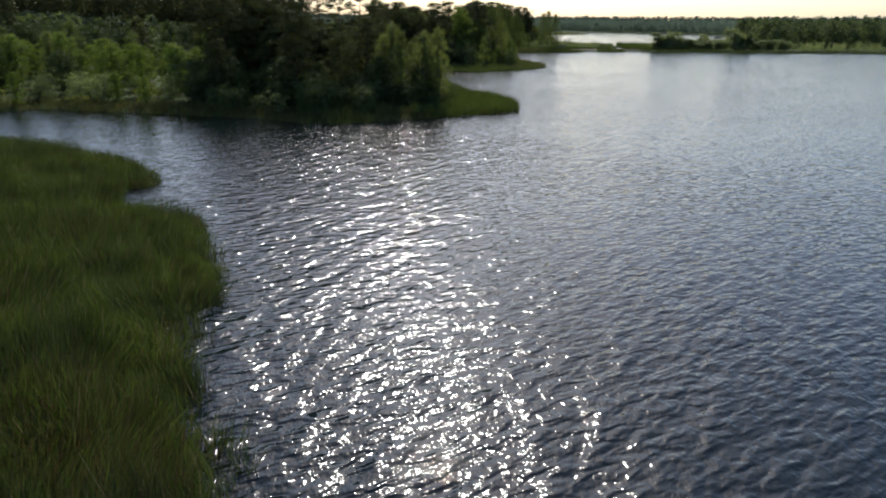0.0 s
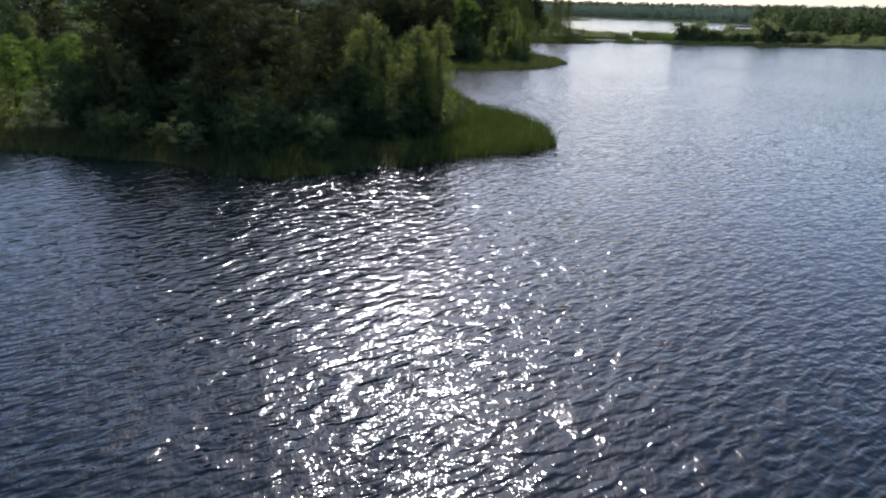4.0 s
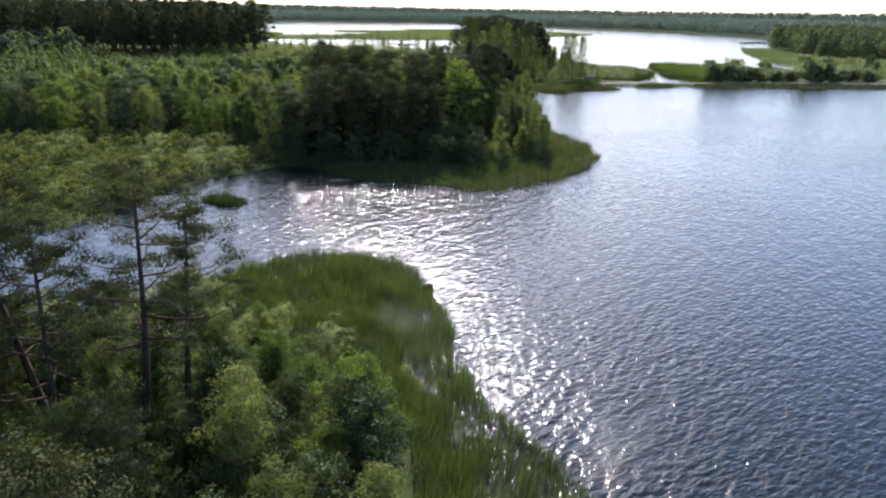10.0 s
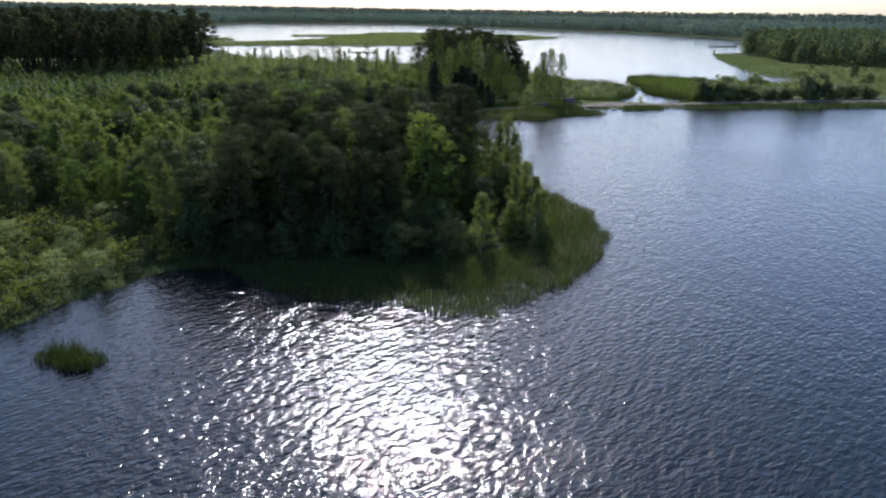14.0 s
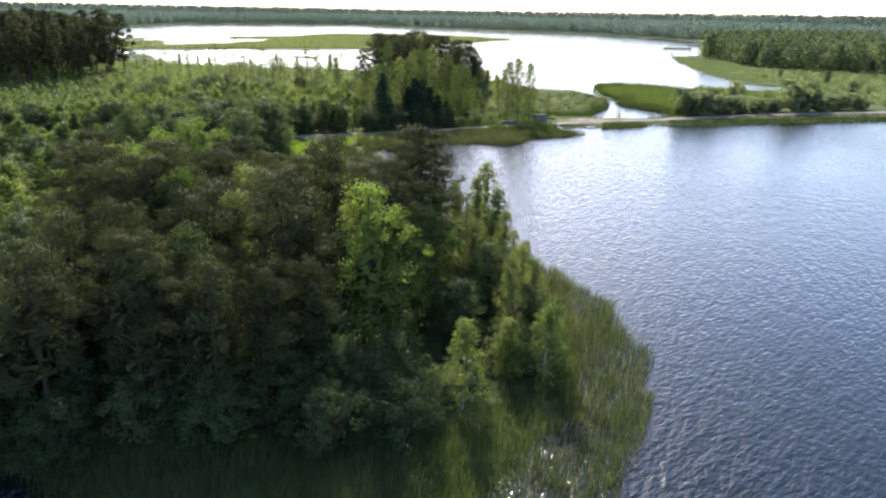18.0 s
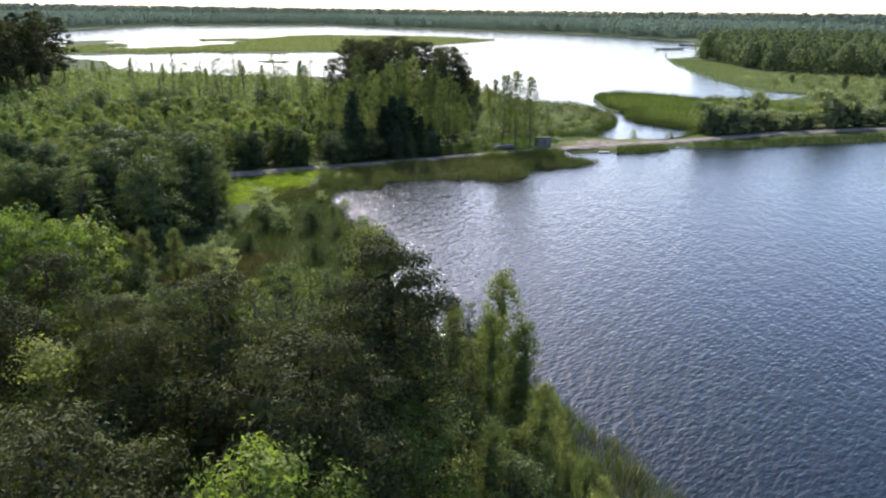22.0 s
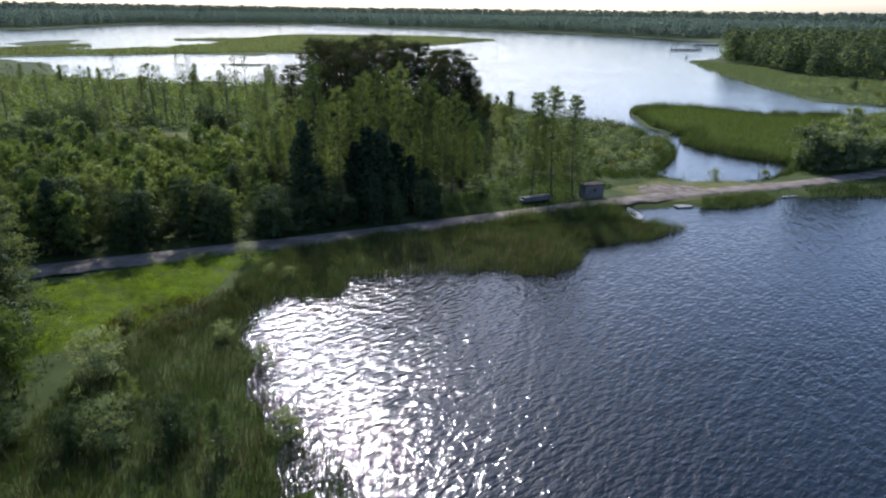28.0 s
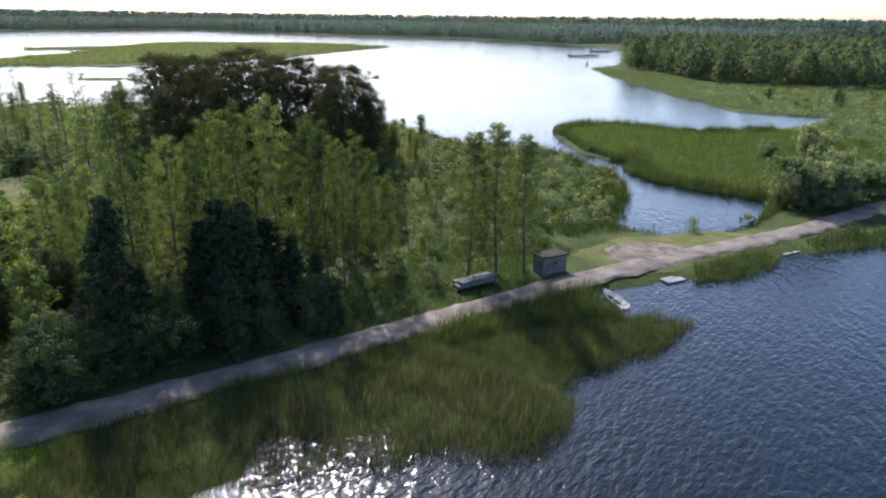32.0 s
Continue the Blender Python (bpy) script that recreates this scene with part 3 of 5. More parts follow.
kind("round_bush", "dense rounded leafy bush at the water's edge", "bush", [lambda k=k: build_tree("round_bush", (M_bark, L_willow), seeded(85 + k), 6, 3.4, 0.03, oval, 60, 5, 44, 0.17, 0.5, 0.72, 0.9, 0.014, 0.6, 0, 3, core=110, inner=0.6) for k in range(2)])
kind("bog_shrub", "low yellow-green bog shrub", "bush", [lambda k=k: build_tree("bog_shrub", (M_bark, L_marsh), seeded(90 + k), 1.6, 1.0, 0.03, oval, 15, 3, 14, 0.11, 0.6, 0.27, 0.8, 0.014, 0.55, 0, 3) for k in range(2)])
kind("wood_tree", "leafy tree of the young wood with a full green crown", "tree", [lambda k=k: build_tree("wood_tree", (M_bark, L_wood), seeded(100 + k), 7, 1.8, 0.04, cone if k == 2 else oval, 36, 4, 22, 0.145, 0.8, 0.44, 1.1, 0.013, core=60) for k in range(3)])
kind("thin_tree", "thin half-bare tree with sparse leaves", "tree", [lambda k=k: build_tree("thin_tree", (M_bark, L_alder_light), seeded(110 + k), 9, 1.5, 0.22, slender, 46, 3, 15, 0.075, 0.7, 0.34, 0.8, 0.010, 0.55, 0.25) for k in range(2)])
kind("tall_pine", "tall mature pine of the dark pine wood", "tree", [lambda k=k: build_tree("tall_pine", (M_pinebark, L_pine), seeded(120 + k), 17, 2.8, 0.22, top, 30, 3, 30, 0.26, 0.4, 0.75, 0.8, 0.012, 0.5, core=90, inner=0.7) for k in range(2)])
kind("dead_tree", "leafless grey tree with bare branches", "tree", [lambda: build_tree("dead_tree", (M_bark, L_dry), seeded(130), 7, 1.8, 0.25, oval, 22, 1, 3, 0.08, 0.9, 0.2, 0.9, 0.012, 0.4, 0.85)])
BASE = {"birch_tree": 9, "young_birch": 5, "alder_tree": 12, "slim_alder": 14, "leafy_tree": 8, "lime_green_tree": 9, "pine_tree": 12, "spruce_tree": 9, "willow_bush": 3, "bog_shrub": 1.6, "round_bush": 6, "old_pine": 13, "sallow_tree": 5, "wood_tree": 7, "thin_tree": 9, "tall_pine": 17, "dead_tree": 7}


def scatter(outline, gap, seed, margin=0.6, keep=1.0):
    """Places about gap metres apart inside an outline given in plan units, on dry land."""
    rng = seeded(seed)
    poly = np.array(outline, float) * U
    (x0, y0), (x1, y1) = poly.min(0), poly.max(0)
    gx, gy = np.meshgrid(np.arange(x0, x1 + gap, gap), np.arange(y0, y1 + gap, gap))
    gx[1::2] += gap / 2
    p = np.stack([gx.ravel(), gy.ravel()], 1) + rng.uniform(-0.42, 0.42, (gx.size, 2)) * gap
    p = p[(inside(poly, p) > 0)]
    p = p[shore(p) > margin]
    return p[rng.random(len(p)) < keep]


# stretches that the trees planted one by one keep free: x, y, radius in plan units
FREE = [(3.2, 45, 3.0), (3.3, 42.2, 2.7), (3.4, 39.4, 2.4), (-8.6, 49.6, 2.0), (-7.8, 46.8, 1.5), (-11.2, 63, 2.4), (-10, 60, 1.8), (8, 38.6, 1.7), (13.2, 40.8, 2.0), (10.9, 42, 1.4), (6.9, 64.6, 1.8), (13.4, 62.4, 1.3), (2.6, 66.4, 2.6), (-3, -33.5, 2.4), (0, -31, 2.0)]
# stretches where only low bushes grow
LOW = [(-8.5, -11.5, 3.6), (-4.5, -11, 2.8), (-12, -11.5, 3.2), (-3.5, -14, 1.8)]


def wood(outline, gap, seed, mix, group, margin=0.6, keep=1.0):
    """A stand of trees. mix: rows of kind, share, least and greatest height."""
    rng = seeded(seed + 1000)
    share = np.array([m[1] for m in mix], float)
    for x, y in scatter(outline, gap, seed, margin, keep):
        if any(math.hypot(x / U - fx, y / U - fy) < fr for fx, fy, fr in FREE):
            continue
        name, _, a, b = mix[rng.choice(len(mix), p=share / share.sum())]
        high = rng.uniform(a, b)
        if high > 2.9 and any(math.hypot(x / U - fx, y / U - fy) < fr for fx, fy, fr in LOW):
            continue
        plant(name, rng, x, y, high, group, BASE[name], rng.uniform(0.85, 1.2))


def single(name, x, y, high, seed, group="", wide=1.0):
    plant(name, seeded(seed), x * U, y * U, high, group, BASE[name], wide)


# first headland
wood([(-7, -34), (-5, -33.8), (-0.8, -31.8), (0.5, -27), (0.2, -18), (-3, -12), (-7, -10.5), (-7, -34)], 2.6, 1,
     [("leafy_tree", 4, 4, 6.5), ("sallow_tree", 3, 3, 5), ("lime_green_tree", 1, 4, 6), ("birch_tree", 2, 5.5, 8)], "trees on the first headland")
wood([(-25, -32), (-20, -35), (-13, -36), (-7, -34.6), (-7, -10.5), (-14, -12), (-25, -13)], 2.8, 31,
     [("leafy_tree", 3, 3.5, 5.5), ("sallow_tree", 4, 3, 5), ("pine_tree", 3, 7.5, 11), ("birch_tree", 1, 5, 7)], "trees on the first headland")
wood([(-32, -13), (-14, -12), (-8.5, -10), (-9, -4.5), (-14, -2), (-22, -5), (-32, -6)], 2.3, 32, [("willow_bush", 3, 1.4, 2.6), ("sallow_tree", 2, 2, 3.2)], "bushes by the small bay", 0.2)
for k, (x, y, h) in enumerate([(-10.4, -17.9, 14.6), (-9.3, -15.5, 12.0), (-13.1, -18.2, 14.2), (-15.9, -17.4, 13.6), (-19, -18, 15.0), (-21.5, -20, 14.4), (-12.2, -20.6, 13), (-17.6, -15.4, 13), (-24, -17, 14)]):
    single("old_pine", x, y, h, 180 + k, "old pines by the bay", 0.78)
for k, (x, y, h) in enumerate([(-22, -15, 13), (-21, -22.5, 13.5), (-18.5, -25, 13), (-22.5, -27, 12.5), (-24.5, -22.5, 14), (-16, -22.5, 12)]):
    single("pine_tree", x, y, h, 200 + k, "pines on the first headland", 1.15)
for k, (x, y, h, w) in enumerate([(-4.1, -32.6, 9.2, 1.0), (-3.2, -31.6, 8.2, 0.9), (-5.2, -32.0, 8.0, 0.9), (-1.2, -30.5, 8.4, 1.1), (-0.6, -28.2, 7.6, 1.1), (-2.5, -26, 7.2, 1.0), (0.2, -25, 6.6, 1.0), (0.5, -30.4, 8.9, 0.85)]):
    single("birch_tree", x, y, h, 230 + k, "birches on the first headland", w)
for k, (x, y, h) in enumerate([(-4.8, -33.8, 2.6), (-3.4, -33, 2.2), (-2.4, -32, 2.8), (-1.4, -31.2, 2.4), (0.4, -29, 2.6), (-6.4, -34, 3), (-0.2, -32, 1.6), (1, -27.2, 2.2)]):
    single("sallow_tree", x, y, h, 245 + k, "waterside bushes", 1.25)
wood([(-25, -34), (-19, -37), (-10, -39), (-5, -37.5), (-1, -34.5), (-1, -32.5), (-6, -34.5), (-12, -36), (-25, -31)], 2.3, 3, [("sallow_tree", 3, 2.2, 4.2), ("willow_bush", 1, 1.6, 2.6)], "waterside bushes")
wood([(-44, -37), (-34, -34), (-25, -35.5), (-25, -29), (-44, -28)], 3.0, 25, [("willow_bush", 3, 2, 3.6), ("lime_green_tree", 1, 3, 4.5), ("bog_shrub", 1, 1.2, 2)], "waterside bushes")
wood([(-62, -28), (-44, -24), (-27, -26), (-27, -13), (-40, -9), (-62, -4)], 4.6, 26, [("lime_green_tree", 4, 5, 7.5), ("sallow_tree", 2, 4.5, 7), ("birch_tree", 2, 6, 9)], "wood behind the headland")
wood([(-90, -30), (-62, -30), (-62, -4), (-44, -8), (-46, 8), (-90, 25)], 6.0, 4, [("sallow_tree", 3, 7, 9), ("birch_tree", 1, 8, 11), ("tall_pine", 1, 12, 15)], "wood behind the headland")
wood([(-9, -30), (-2, -29), (-1, -18), (-5, -13), (-10, -14), (-11, -24)], 5.5, 27, [("birch_tree", 2, 6, 8.5), ("lime_green_tree", 1, 5, 7)], "birches on the first headland")
wood([(-13.5, -15), (-3, -15), (-1.6, -9.8), (-7.6, -7), (-12.5, -8.6)], 1.75, 39, [("willow_bush", 3, 1.3, 2.6), ("young_birch", 2, 1.8, 2.8), ("lime_green_tree", 2, 1.6, 2.8), ("sallow_tree", 1, 1.4, 2.2)], "bushes by the small bay", 0.1)
# bog between the headlands
wood([(-60, 16), (-30, 14), (-24, 29), (-18, 37), (-16, 44), (-24, 50), (-54, 50)], 3.0, 5, [("bog_shrub", 6, 1.2, 2.2), ("willow_bush", 1, 1.6, 2.8)], "bog shrubs", 0.3)
# second headland
wood([(-15, 39.5), (-8, 37.8), (1, 37.8), (4, 40), (5, 42.5), (-14, 42.5)], 2.7, 6,
     [("pine_tree", 5, 9.5, 12.5), ("leafy_tree", 1, 6, 8), ("birch_tree", 1, 6.5, 9), ("spruce_tree", 2, 7, 10)], "trees on the second headland")
wood([(-14, 42.5), (5, 42.5), (6.3, 46.5), (-15, 46.5)], 3.0, 33,
     [("pine_tree", 5, 11, 14), ("leafy_tree", 1, 7, 9.5), ("birch_tree", 2, 8.5, 12), ("sallow_tree", 1, 6, 8)], "trees on the second headland")
wood([(-15, 46.5), (6.3, 46.5), (9.5, 51.5), (10, 55), (5, 57.5), (-3, 58), (-9, 62), (-13, 66), (-16, 55)], 3.1, 34,
     [("pine_tree", 12, 11, 15.5), ("birch_tree", 3, 9.5, 12.5), ("lime_green_tree", 1, 9, 12), ("leafy_tree", 3, 8, 11)], "trees on the second headland")
wood([(10.5, 55), (12.5, 60), (11, 65), (7, 68), (-2, 70), (-8, 71), (-12, 67), (-9, 62), (-3, 58), (5, 57.5)], 2.9, 37,
     [("birch_tree", 3, 5.5, 8), ("lime_green_tree", 1, 5, 7), ("thin_tree", 2, 6, 8.5), ("sallow_tree", 2, 3.5, 5.5)], "birches on the second headland")
wood([(-19, 39), (-13.5, 36.8), (-7.6, 35.8), (2.7, 35.8), (6.5, 37.5), (6, 40.5), (0, 38.5), (-12, 40), (-17, 42)], 3.3, 7,
     [("sallow_tree", 4, 2.6, 4.6), ("spruce_tree", 1, 4, 6), ("leafy_tree", 1, 3.5, 5)], "undergrowth on the second headland")
wood([(12.5, 46), (14.8, 46), (16, 53), (15, 58), (13.5, 62), (12, 60), (13, 52)], 2.6, 24,
     [("leafy_tree", 2, 3, 4.6), ("birch_tree", 3, 4, 6.2), ("lime_green_tree", 1, 3, 5)], "birches on the second headland")
for k, (n, x, y, h, w) in enumerate([("young_birch", 7.9, 39.4, 6.6, 1.0), ("young_birch", 13.3, 41.6, 6.0, 1.15), ("young_birch", 11.2, 42.6, 4.6, 1.3), ("young_birch", 6.3, 38.6, 3.6, 1.2), ("young_birch", 14.4, 44.6, 5.0, 1.1), ("lime_green_tree", 3.1, 45.9, 13.1, 0.92), ("lime_green_tree", 4.7, 46.6, 10.6, 0.8), ("lime_green_tree", -9.2, 50.8, 12.8, 0.75), ("lime_green_tree", -11.9, 65.7, 13.7, 1.0), ("lime_green_tree", -9.9, 66.6, 12.6, 0.85), ("lime_green_tree", -14, 67, 12.6, 0.9), ("birch_tree", 13.4, 62.6, 10.4, 0.8), ("birch_tree", 10.4, 61, 9, 0.7), ("birch_tree", 6.9, 65, 12.4, 1.0), ("birch_tree", 12.2, 58.6, 10, 0.7), ("thin_tree", 1.4, 66, 10, 1.1), ("thin_tree", 2.4, 65.2, 10.6, 1.1), ("thin_tree", 3.4, 66.6, 9.6, 1.1), ("thin_tree", 4.3, 65.6, 10, 1.1), ("thin_tree", 0.4, 66.2, 9, 1.1), ("lime_green_tree", -3.4, 66, 8.4, 0.8), ("lime_green_tree", -8, 66.6, 8, 0.9), ("birch_tree", 14.2, 60, 8.4, 0.8), ("dead_tree", 9.6, 63.6, 9.5, 0.9), ("birch_tree", 9.8, 66.4, 7, 0.8), ("birch_tree", 11.8, 66.6, 6.4, 0.8), ("young_birch", 13.6, 66.2, 5.2, 1.0), ("thin_tree", 12.8, 67.4, 6, 1.2), ("young_birch", 15, 65.4, 4.4, 1.1), ("lime_green_tree", 13.6, 43.2, 4.6, 0.8), ("lime_green_tree", 11, 41.6, 4.0, 0.75), ("birch_tree", 13.2, 48.5, 7.4, 0.8), ("birch_tree", 14.2, 51.5, 6.4, 0.8), ("birch_tree", 12.2, 46, 7.6, 0.8), ("sallow_tree", 3, 38.6, 4.6, 0.9), ("leafy_tree", 1.6, 39.6, 5.4, 0.8), ("sallow_tree", 4.5, 40.2, 5, 0.8), ("dead_tree", 11, 62.5, 8, 1), ("birch_tree", 13.4, 55, 8, 0.8)]):
    single(n, x, y, h, 260 + k, "birches on the second headland", w)
wood([(5, 42.5), (8.5, 43), (12, 49), (12.5, 56), (10.5, 56), (9.5, 51.5), (6.3, 46.5)], 2.5, 36, [("leafy_tree", 2, 4, 6.5), ("birch_tree", 2, 5, 8), ("sallow_tree", 2, 3, 5)], "birches on the second headland")
wood([(3, 36.8), (8, 38.2), (13, 41), (15, 46), (12.5, 47), (9, 44), (4.5, 40.5)], 2.2, 35, [("willow_bush", 3, 1.3, 2.4), ("bog_shrub", 1, 1, 1.6), ("sallow_tree", 1, 2, 3.2)], "undergrowth on the second headland", 0.0)
wood([(2, 72), (9, 70), (14, 64), (15.5, 66), (12, 72.5), (8, 77), (0, 78), (-6, 74), (0, 66)], 2.5, 8, [("sallow_tree", 2, 2.2, 3.6), ("young_birch", 1, 2.5, 4), ("willow_bush", 4, 1.8, 3.2)], "trees by the second bay", 0.0)
wood([(-25, 46), (-20, 41), (-16, 37.5), (-14.5, 48), (-15.5, 60), (-22, 60), (-27, 54)], 3.3, 22, [("leafy_tree", 3, 6, 9), ("birch_tree", 2, 7, 10), ("lime_green_tree", 1, 5, 8)], "trees beside the bog", 0.3)
wood([(-14, 73), (-5, 73.5), (-3.5, 78.5), (-8.5, 79), (-8.5, 86), (-14, 88)], 2.8, 38, [("sallow_tree", 3, 2.6, 4.2), ("birch_tree", 2, 4, 6), ("willow_bush", 2, 2, 3)], "bushes by the second bay")
# young wood inland
wood([(-62, 49), (-24, 51), (-17, 48), (-18, 60), (-36, 61), (-62, 62)], 4.0, 30, [("leafy_tree", 2, 6, 9), ("lime_green_tree", 2, 6, 8.5), ("birch_tree", 1, 6, 9), ("sallow_tree", 1, 4, 6)], "trees beside the bog")
wood([(-62, 62), (-36, 61), (-17, 60), (-15, 74), (-6, 80), (-30, 92), (-62, 96)], 4.2, 9, [("wood_tree", 5, 6, 9), ("lime_green_tree", 1, 6, 8), ("leafy_tree", 1, 6, 9)], "young wood")
wood([(-62, 96), (-30, 92), (-22, 118), (-34, 122), (-34, 134), (-46, 160), (-50, 170), (-52, 130)], 4.4, 10, [("wood_tree", 6, 3.5, 6), ("lime_green_tree", 1, 4, 6.5)], "young wood")
wood([(-30, 92), (-14, 91), (-8.5, 96), (-8, 107), (-13, 117), (-24, 119)], 3.4, 11, [("alder_tree", 3, 9, 12), ("leafy_tree", 3, 8, 10.5)], "alders beside the meadow")
single("lime_green_tree", -7.6, 104, 6, 290, "", 0.8)
wood([(-12, 78), (6, 80), (8, 92), (4, 102), (0, 108), (-6, 106), (-7, 95), (-14, 90)], 4.2, 12, [("willow_bush", 3, 2, 3.4), ("sallow_tree", 2, 1.8, 3), ("young_birch", 1, 2.5, 4)], "bushes by the second bay", 0.2, 0.45)
for k, (x, y, h) in enumerate([(2.8, 122.7, 2.0), (4.6, 119.6, 1.2), (6.4, 118.6, 1.2), (-4, 112, 1.5), (2.6, 109, 1.6), (5.5, 105.5, 1.7), (7.5, 98, 2.0)]):
    single("willow_bush", x, y, h, 700 + k, "bushes beside the meadow")
# north of the track
wood([(-60, 119.5), (-30, 124.6), (-10.5, 129.2), (0, 131.6), (4, 133), (3, 150), (6, 164), (-6, 165.5), (-34, 165), (-44, 150), (-44, 136)], 3.5, 13,
     [("wood_tree", 5, 4.5, 7), ("lime_green_tree", 1, 4.5, 6.5), ("birch_tree", 1, 5, 7.5), ("leafy_tree", 1, 4, 6)], "trees beside the track")
wood([(4, 140), (20, 144), (27, 146), (30, 160), (4, 166), (2, 150)], 4.2, 40, [("wood_tree", 3, 4, 6), ("birch_tree", 1, 5, 8), ("sallow_tree", 2, 3, 5)], "trees beside the track")
wood([(-60, 116.4), (-30, 121.8), (-10.4, 126.2), (3, 129.2), (3, 132.4), (-10, 129.8), (-30, 125.2), (-60, 120)], 2.6, 23, [("leafy_tree", 3, 4.5, 7.5), ("wood_tree", 2, 4.5, 7.5), ("sallow_tree", 2, 3.5, 6)], "dark trees at the edge of the track")
wood([(3, 129.2), (10, 130.8), (18, 132.8), (21.4, 134.4), (20.5, 137.2), (10, 135), (3, 132.4)], 2.3, 41, [("leafy_tree", 3, 3.5, 6), ("sallow_tree", 2, 3, 5), ("spruce_tree", 2, 4, 7)], "dark trees at the edge of the track")
for k, (x, y, h, w) in enumerate([(7.2, 134.2, 12.4, 0.95), (13.2, 135.6, 11.2, 1.15), (14.7, 136.2, 10.6, 1.1), (16.2, 137, 8.8, 1.2), (12.2, 136.8, 9.2, 1.1), (18.2, 137.4, 7, 1.2), (8.5, 134.8, 6.8, 1.2), (-14, 127.6, 8, 1), (-2, 130.6, 6, 1)]):
    single("spruce_tree", x, y, h, 300 + k, "spruces beside the track", w)
for k, (x, y, h, w) in enumerate([(8.2, 136.3, 18.8, 0.5), (5.6, 139, 13, 0.55), (4.2, 141, 11.6, 0.55), (10.4, 138.4, 15.8, 0.5), (12, 139.6, 15, 0.5), (13.4, 138.4, 17, 0.5), (15, 138.5, 17.6, 0.52), (17.2, 139.2, 17.8, 0.5), (16.2, 142.4, 16.6, 0.5), (18.4, 141.4, 15.2, 0.5), (19.8, 140, 16.2, 0.48), (21, 141.4, 15.4, 0.5), (22.2, 140.4, 13.4, 0.5), (23.4, 142.4, 14.2, 0.5), (24.8, 142.6, 12.4, 0.5), (26.2, 142.2, 10.6, 0.5), (11.4, 143.4, 13.4, 0.55), (14, 145.4, 16, 0.55), (9, 147, 12, 0.6), (22.4, 147, 13, 0.55), (2.4, 143, 12.4, 0.5), (6.8, 144, 13.6, 0.5)]):
    single("alder_tree", x, y, h, 320 + k, "tall alders beside the track", w)
for k, (x, y, h) in enumerate([(32.4, 140.6, 14.4), (34.8, 140.2, 15.2), (37.3, 140.1, 14)]):
    single("slim_alder", x, y, h, 340 + k, "three tall alders by the hut", 0.78)
wood([(26, 139.5), (31, 140.5), (31, 150), (38, 150), (40, 143), (44, 152), (44, 165), (30, 180), (26, 160)], 3.2, 14, [("willow_bush", 3, 1.5, 3), ("young_birch", 2, 2.5, 5), ("thin_tree", 1, 4, 7)], "saplings by the hut", 0.6)
for k, (x, y, h, w) in enumerate([(4, 172, 14.5, 0.8), (7.2, 174, 19, 0.95), (9.2, 178, 18.4, 1), (11.4, 173, 19, 0.9), (13.8, 177, 18.2, 1), (16, 174, 19.4, 0.95), (17.6, 179, 19.6, 1), (19.4, 173, 18.6, 0.9), (21.8, 175, 18.2, 0.95), (24.4, 178, 18, 0.95), (27, 173, 17.4, 0.95), (29.4, 176, 17.2, 0.9), (30.6, 172, 15.4, 0.9), (32, 175, 13, 0.85), (25.8, 169, 15, 0.9), (14.6, 169, 16.5, 0.9), (8.2, 169, 15.5, 0.9), (20.4, 183, 18, 1), (11, 184, 18, 1), (27, 183, 16.5, 1)]):
    single("pine_tree", x, y, h, 740 + k, "pines on the north shore", w)
wood([(3, 166), (31, 164), (33, 172), (36, 180), (30, 196), (6, 196)], 4.2, 15, [("leafy_tree", 2, 5, 8), ("sallow_tree", 2, 4, 6), ("birch_tree", 1, 6, 9)], "undergrowth of the northern pines")
wood([(34, 176), (42, 172), (44, 190), (40, 206), (36, 214)], 3.6, 16, [("birch_tree", 1, 5, 9), ("willow_bush", 1, 2, 4)], "birches on the north shore")
wood([(-110, 200), (-40, 195), (2, 192), (0, 230), (-8, 262), (-60, 270), (-110, 290)], 11, 17, [("thin_tree", 4, 5, 12), ("birch_tree", 2, 5, 8), ("willow_bush", 2, 2, 4)], "sparse trees on the north shore")
wood([(-46, 160), (-30, 158), (-27, 170), (-30, 196), (-50, 198)], 6.5, 18, [("sallow_tree", 3, 4, 6), ("willow_bush", 2, 2, 3)], "scrub north of the track", 0.6, 0.8)
wood([(-32, 187), (2, 185), (4, 200), (-32, 205)], 4.4, 28, [("thin_tree", 5, 6, 13), ("alder_tree", 1, 6, 9), ("sallow_tree", 2, 3, 5)], "thin trees round the clearing", 0.6, 0.75)
for k, (x, y, h) in enumerate([(-24, 200, 10), (-10, 197, 8.5), (2, 189, 11), (-38, 205, 9)]):
    single("dead_tree", x, y, h, 720 + k, "bare trees on the north shore")
wood([(-200, 196), (-80, 200), (-66, 232), (-78, 250), (-120, 268), (-200, 262)], 7.2, 19, [("tall_pine", 1, 18, 24)], "dark pine wood")
wood([(44, 150), (56, 150), (63, 168), (65, 181), (60, 189), (50, 196), (45, 190)], 4.2, 20, [("willow_bush", 2, 1.3, 2.6), ("bog_shrub", 2, 1, 2)], "low bushes by the channel", 0.3, 0.6)
